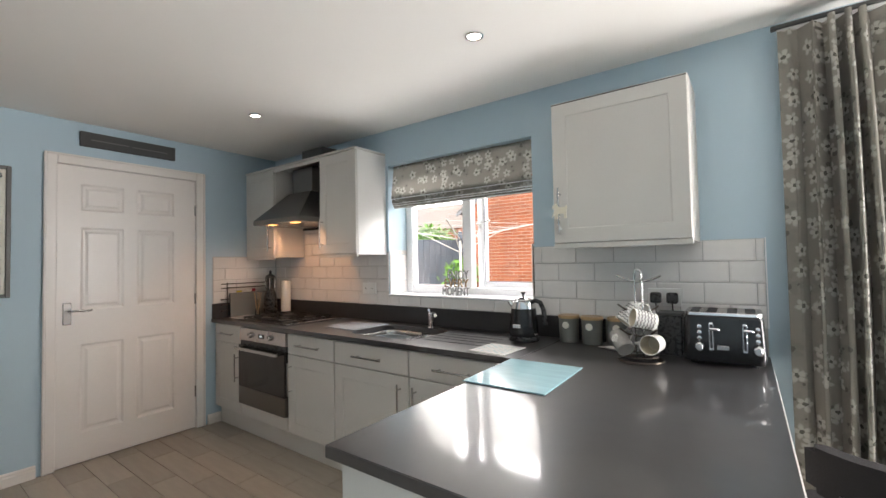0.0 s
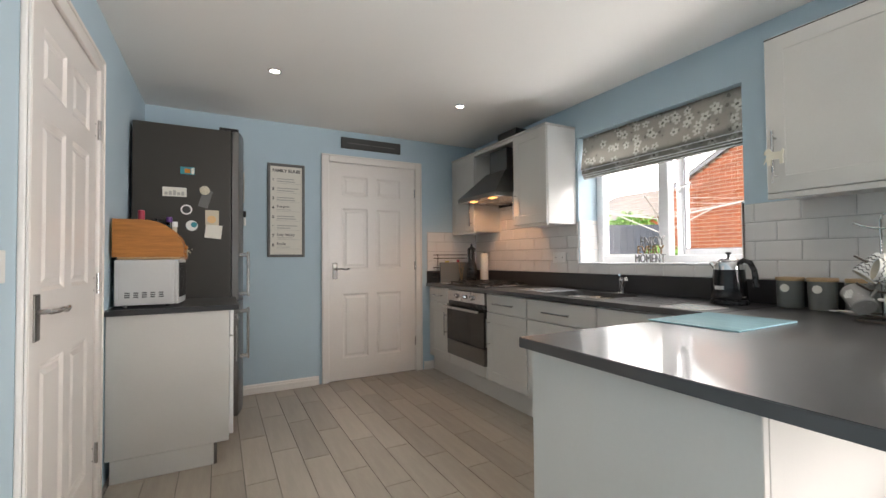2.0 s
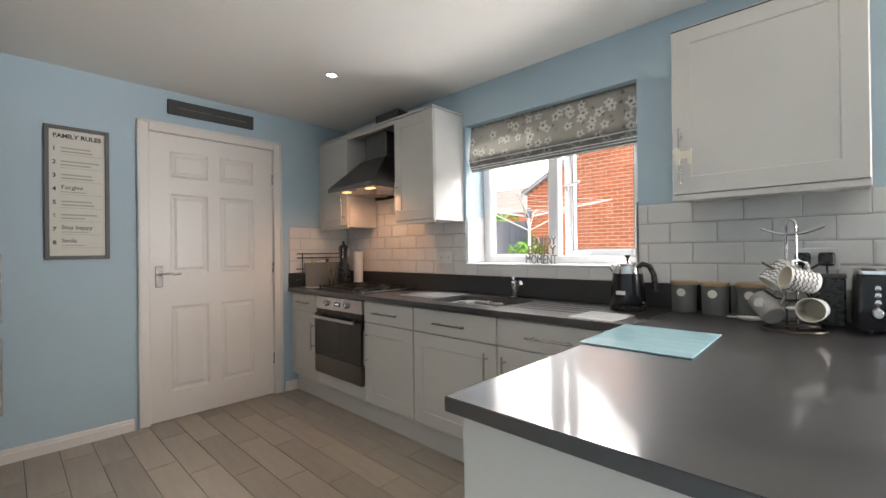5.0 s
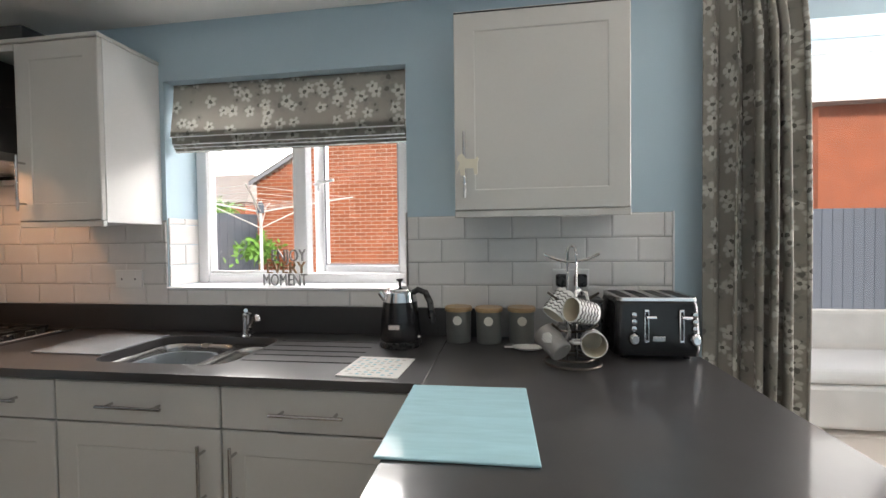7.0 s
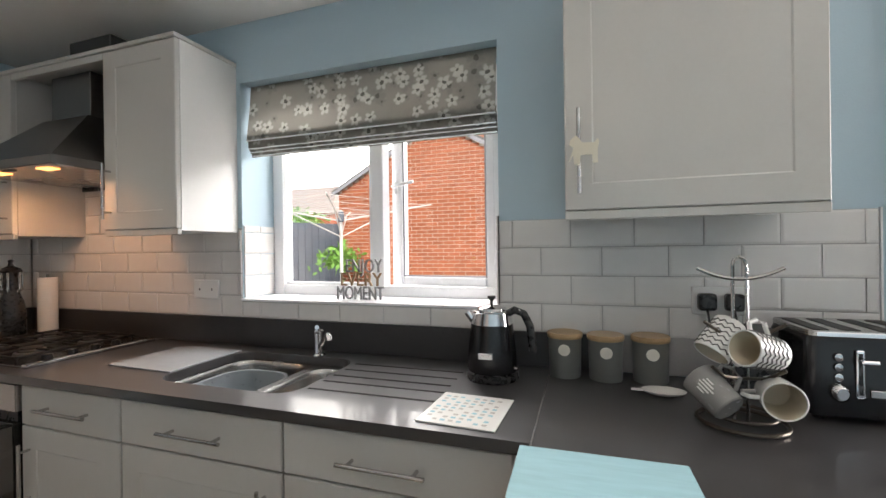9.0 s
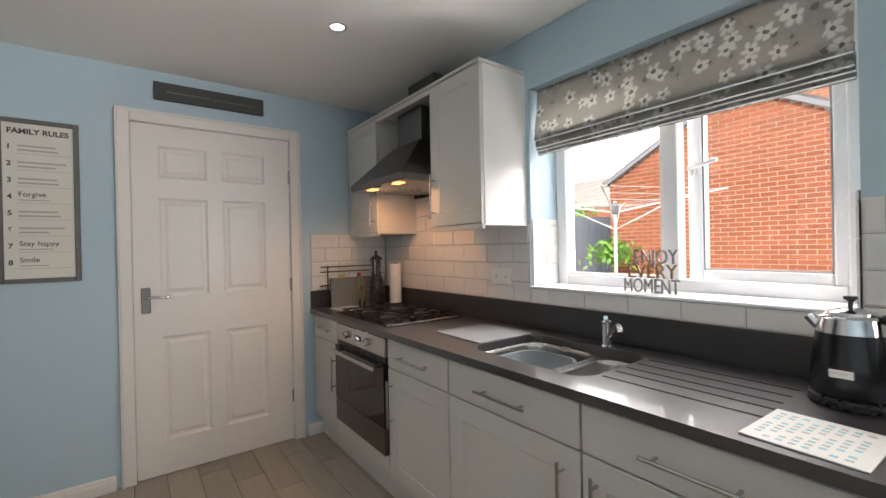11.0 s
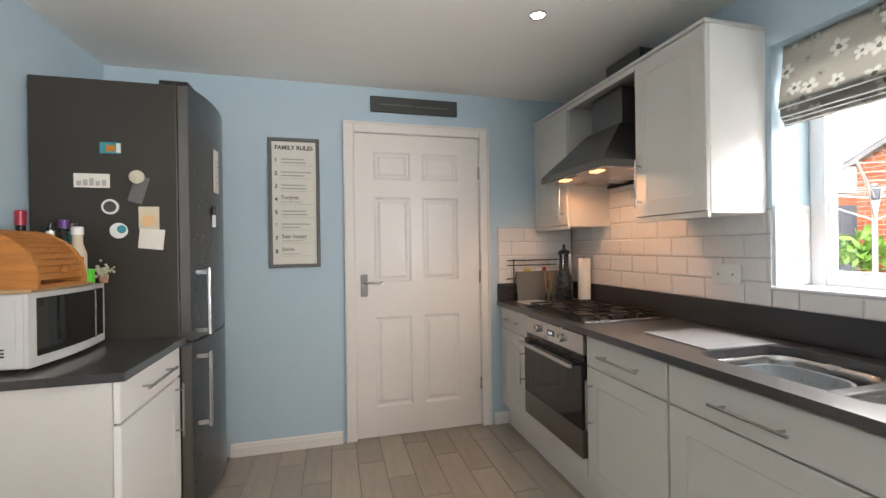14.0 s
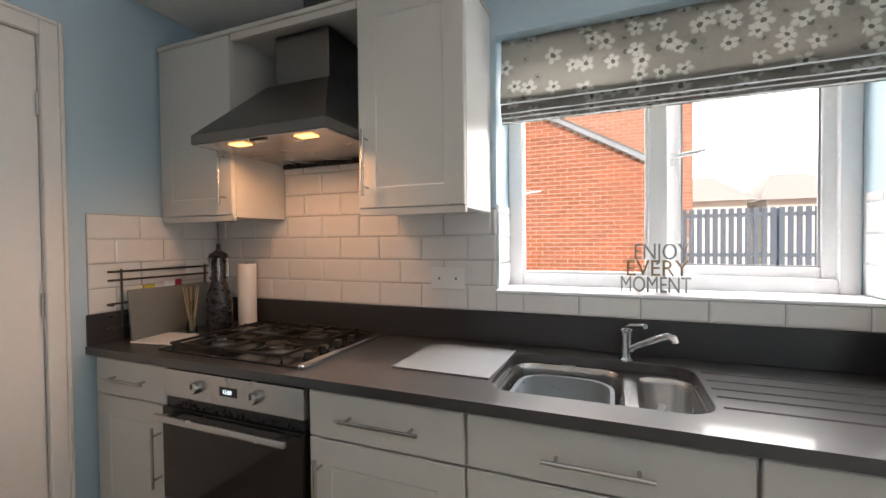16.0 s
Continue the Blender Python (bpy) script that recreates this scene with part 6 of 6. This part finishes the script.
for r in (0.35, 0.6, 0.85, 1.1):
    pts = [(r * math.cos(radians(25 + 90 * k)), r * math.sin(radians(25 + 90 * k)), 1.82 + 0.174 * r) for k in range(4)]
    part("line", tube(bmesh.new(), pts, 0.003, 5, True), "rattan", ry)

# leafy plant in a tub by the garage wall
pl = thing("leafy_plant", (-1.62, 5.75, GZ), "bright green leafy plant in a tub", "plant")
part("tub", lathe(bmesh.new(), [(0.17, 0), (0.23, 0.38), (0.25, 0.40), (0.22, 0.39)], 24), "fence", pl, smooth=True)
part("stems", rod(bmesh.new(), (0, 0, 0.35), (0.02, 0, 1.2), 0.02, 0.01), "bark", pl)
rng = random.Random(3)


def leaves(count, centre, spread, size):
    bm = bmesh.new()
    for _ in range(count):
        v = Vector((rng.gauss(0, 1), rng.gauss(0, 1), rng.gauss(0, 1)))
        c = Vector(centre) + Vector((v.x * spread[0], v.y * spread[1], v.z * spread[2]))
        m = Matrix.Translation(c) @ Euler((rng.uniform(-1.2, 1.2), rng.uniform(-1.2, 1.2), rng.uniform(0, 6.28))).to_matrix().to_4x4()
        s = size * rng.uniform(0.6, 1.3)
        vs = [bm.verts.new(m @ Vector(p)) for p in ((-s, 0, 0), (-0.3 * s, 0.42 * s, 0.1 * s), (0.6 * s, 0.3 * s, 0.05 * s), (s, 0, -0.1 * s), (0.6 * s, -0.3 * s, 0.05 * s), (-0.3 * s, -0.42 * s, 0.1 * s))]
        bm.faces.new(vs)
    return bm


part("foliage", leaves(260, (0, 0, 1.27), (0.19, 0.16, 0.13), 0.08), "leaf", pl)


def tree(at, h, crown):
    t = thing("tree", at, "small leafy garden tree beyond the fence", "tree")
    part("trunk", rod(bmesh.new(), (0, 0, 0), (0, 0, h * 0.7), 0.12, 0.05), "bark", t)
    for k in range(5):
        a = k * 1.3
        part("limb", rod(bmesh.new(), (0, 0, h * (0.4 + 0.05 * k)), (0.8 * math.cos(a), 0.8 * math.sin(a), h * (0.65 + 0.05 * k)), 0.05, 0.02), "bark", t)
    part("crown", leaves(1500, (0, 0, h * 0.78), crown, 0.16), "leaf", t)


tree((-9.6, 14.6, GZ), 3.1, (0.6, 0.5, 0.32))


def far_house(x0, x1, y, eave, ridge, label, wall="render_wall"):
    f = thing("far_house", (x0, y, GZ), label, "house", "houses beyond the gardens")
    w = x1 - x0
    part("wall", B((0, 0.3, 0), (w, 6, eave)), wall, f)
    bm = bmesh.new()
    hip = min(1.3, w * 0.3)
    base = [bm.verts.new(p) for p in ((-0.3, 0, eave - 0.05), (w + 0.3, 0, eave - 0.05), (w + 0.3, 6.3, eave - 0.05), (-0.3, 6.3, eave - 0.05))]
    top = [bm.verts.new(p) for p in ((hip, 3.15, ridge), (w - hip, 3.15, ridge))]
    for f_ in ((base[0], base[1], top[1], top[0]), (base[1], base[2], top[1]), (base[2], base[3], top[0], top[1]), (base[3], base[0], top[0]), base[::-1]):
        bm.faces.new(f_)
    part("roof", bm, "roof_pale", f, "weathered roof")
    for k in range(2 if x0 < 0 else 0):
        wn_ = part("window", B((w * (0.2 + 0.45 * k), 0.27, eave - 1.5), (w * (0.2 + 0.45 * k) + 0.9, 0.31, eave - 0.4)), "upvc", f)
        part("pane", B((w * (0.2 + 0.45 * k) + 0.07, 0.262, eave - 1.43), (w * (0.2 + 0.45 * k) + 0.83, 0.269, eave - 0.47)), "oven_glass", wn_)


far_house(4.6, 6.6, 17.5, 2.75 - GZ, 4.0 - GZ, "cream rendered house with pale roof beyond the fence")
far_house(7.5, 10.6, 18.5, 2.8 - GZ, 4.1 - GZ, "cream rendered house with weathered roof beyond gardens")
far_house(-16.0, -9.5, 17.0, 3.4, 5.2, "brick house with pale roof behind the trees", "brick_wall")
far_house(9.2, 14.5, 7.2, 4.0, 5.9, "orange brick house seen over the garden fence", "brick_wall")

# garden seats beyond the patio doors
sf = thing("garden_sofa", (4.95, 1.55, GZ), "white rattan garden sofa on the patio", "garden sofa")
part("base", B((0, 0, 0.04), (1.5, 0.75, 0.36), 0.03, 2), "rattan", sf)
part("back", B((0, 0.65, 0.361), (1.5, 0.75, 0.80), 0.03, 2), "rattan", sf)
part("arm", B((0, 0, 0.361), (0.12, 0.649, 0.62), 0.03, 2), "rattan", sf)
part("arm", B((1.38, 0, 0.361), (1.5, 0.649, 0.62), 0.03, 2), "rattan", sf)
part("seat_cushion", B((0.125, 0.01, 0.362), (1.375, 0.64, 0.48), 0.04, 3), "cushion", sf)
for x in (0.06, 1.44):
    for y in (0.06, 0.69):
        part("foot", rod(bmesh.new(), (x, y, 0.012), (x, y, 0.041), 0.025), "black", sf)
gc = thing("garden_chair", (5.25, 2.75, GZ), "pale padded garden armchair by the fence", "garden chair")
part("base", B((0, 0, 0.03), (0.7, 0.7, 0.40), 0.03, 2), "rattan", gc)
part("back_cushion", B((0.02, 0.55, 0.401), (0.68, 0.72, 1.10), 0.05, 3), "cushion", gc)
part("seat_cushion", B((0.03, 0.02, 0.401), (0.67, 0.54, 0.52), 0.04, 3), "cushion", gc)

# ---- paving, floor planks, tiles and bricks, piece by piece ----
pv = tagged(new("pavement"), "buff paving slabs outside the doors", "paving", kind="structure")
me = mesh_of("paving_slab", B((0.005, 0.005, -0.04), (0.595, 0.595, 0.012), 0.006), M["paving"])
for i in range(9):
    for j in range(6):
        o = new("paving_slab", me)
        o.parent = pv
        o.location = (2.9 + 0.6 * i, 0.33 + 0.6 * j, GZ)

PL, PD = 0.60, 0.15
cut_planks = {}


def plank_mesh(length):
    """A plank of the given length; alike ones share their mesh."""
    key = round(length, 3)
    if key not in cut_planks:
        cut_planks[key] = mesh_of("plank", B((0.0015, 0.0015, -0.008), (length - 0.0015, PD - 0.0015, 0.0), 0.0012), M["plank"])
    return cut_planks[key]


rng = random.Random(21)
for j in range(20):
    y = -0.10 - PD * (j + 1)
    x = -0.12 - PL * ((j * 0.37 + rng.uniform(-0.06, 0.06)) % 1.0)
    while x < EAST:
        p, q = max(x, -0.02), min(x + PL, EAST)
        if q - p > 0.01:
            o = new("plank", plank_mesh(q - p))
            o.parent = floor
            o.location = (p, y, 0)
        x += PL

TH, TW, TZ = 0.0985, 0.20, 0.991


def tile_mesh(w, h):
    """A metro tile with bevelled edges, in local x and z, its face towards -y."""
    bm = bmesh.new()
    w, h = w - 0.003, h - 0.003
    e = min(0.007, w * 0.3)
    loops = [[bm.verts.new(p) for p in ((s, y, s), (w - s, y, s), (w - s, y, h - s), (s, y, h - s))] for s, y in ((0, 0.007), (0, 0.0018), (e, 0.0))]
    for u, v in zip(loops, loops[1:]):
        for k in range(4):
            bm.faces.new((u[k], u[(k + 1) % 4], v[(k + 1) % 4], v[k]))
    bm.faces.new(loops[-1])
    return mesh_of("tile", bm, M["tile"])


made = {}


def tiled(parent, a, b, z0, z1, phase, m, first=0):
    """Running-bond rows of tiles along local x from a to b; m takes local to world."""
    row, z = first, z0
    while z < z1 - 0.012:
        h = min(TH, z1 - z)
        x = phase + (TW / 2 if row % 2 else 0)
        x -= TW * math.ceil((x - a) / TW)
        while x < b - 0.004:
            p, q = max(x, a), min(x + TW, b)
            if q - p > 0.008:
                key = (round(q - p, 3), round(h, 3))
                if key not in made:
                    made[key] = tile_mesh(q - p, h)
                o = new("tile", made[key])
                o.parent = parent
                o.matrix_local = m @ Matrix.Translation((p + 0.0015, -0.0085, z + 0.0015))
            x += TW
        row, z = row + 1, z + TH


sp = tagged(new("splashback"), "white bevelled metro tiles above the worktop", "tiles", kind="structure")
bm = bmesh.new()
for x0, x1, z0, z1 in ((0.009, WX0 - 0.001, TZ - 0.01, CB + 0.02), (0.452, 1.06, CB + 0.02, 1.64), (WX0 - 0.001, WX1 + 0.001, TZ - 0.01, WZ0 - 0.013), (WX1 + 0.001, 3.731, 0.87, 1.385)):
    box(bm, (x0, -0.003, z0), (x1, -0.0004, z1))
box(bm, (0.0004, -0.592, TZ - 0.01), (0.003, -0.003, 1.388))
part("grout_bed", bm, "grout", sp, "pale grey grout")
tiled(sp, 0.009, WX0 - 0.001, TZ, 1.385, 0.165, Matrix(), 0)
tiled(sp, 0.452, 1.06, TZ + 4 * TH, 1.635, 0.165, Matrix(), 0)
tiled(sp, WX0, WX1, TZ, WZ0 - 0.013, 1.785, Matrix(), 0)
tiled(sp, WX1 + 0.001, 3.731, TZ, 1.385, 3.0, Matrix(), 0)
tiled(sp, -0.592, -0.010, TZ, 1.388, -0.493, pose(0, 0, 0, 0, 0, 90), 0)
rv = tagged(new("reveal_tiles"), "white glazed tiles lining the window reveal", "tiles", kind="structure")
tiled(rv, 0.004, FY0 - 0.001, WZ0 + 0.002, 1.405, 0.004, Matrix.Translation((WX1, 0, 0)) @ pose(0, 0, 0, 0, 0, -90) @ Matrix.Translation((-0.18, 0, 0)), 0)
tiled(rv, 0.004, FY0 - 0.001, WZ0 + 0.002, 1.405, 0.004, Matrix.Translation((WX0, 0, 0)) @ pose(0, 0, 0, 0, 0, 90), 0)
structure("trim", B((3.732, -0.010, TZ), (3.737, -0.0004, 1.388)), "upvc", "thin white tile edge trim", "trim")

# bricks of the garage gable: the part that faces the window singly, the rest joined
BL, BH, J = 0.212, 0.063, 0.012
me = mesh_of("brick", B((0, -0.012, 0), (BL, 0.019, BH), 0.004), M["brick"])
count = 0
rest_v, rest_f = [], []
row, z = 0, 0.55
while z < AZ - 0.2:
    zz = z + BH
    lo = GX0 + max(0.0, (zz - (EZ - 0.06)) / (AZ - EZ) * (AX - GX0))
    hi = GX1 - max(0.0, (zz - (EZ - 0.06)) / (AZ - EZ) * (GX1 - AX))
    x = GX0 - (BL + J) / 2 * (row % 2)
    while x < GX1:
        p, q = max(x, lo), min(x + BL, hi)
        if q - p > 0.03:
            if q - p > BL - 0.001 and count < 300 and -0.7 < x < 1.75 and 1.15 < z < 3.2:
                o = new("brick", me)
                o.parent = gw
                o.location = (p, 0, z)
                count += 1
            else:
                n0 = len(rest_v)
                dy = -0.011 - 0.0015 * ((row * 7 + int(x * 50)) % 3)
                rest_v += [(p, dy, z), (q, dy, z), (q, dy, zz), (p, dy, zz), (p, 0.019, z), (q, 0.019, z), (q, 0.019, zz), (p, 0.019, zz)]
                rest_f += [tuple(n0 + k for k in f) for f in ((0, 1, 2, 3), (0, 4, 5, 1), (1, 5, 6, 2), (2, 6, 7, 3), (3, 7, 4, 0))]
        x += BL + J
    row, z = row + 1, z + BH + J
rm = bpy.data.meshes.new("brickwork")
rm.from_pydata(rest_v, [], rest_f)
rm.materials.append(M["brick_joined"])
o = tagged(new("brickwork", rm), "orange bricks in stretcher bond", kind="stuff")
o.parent = gw
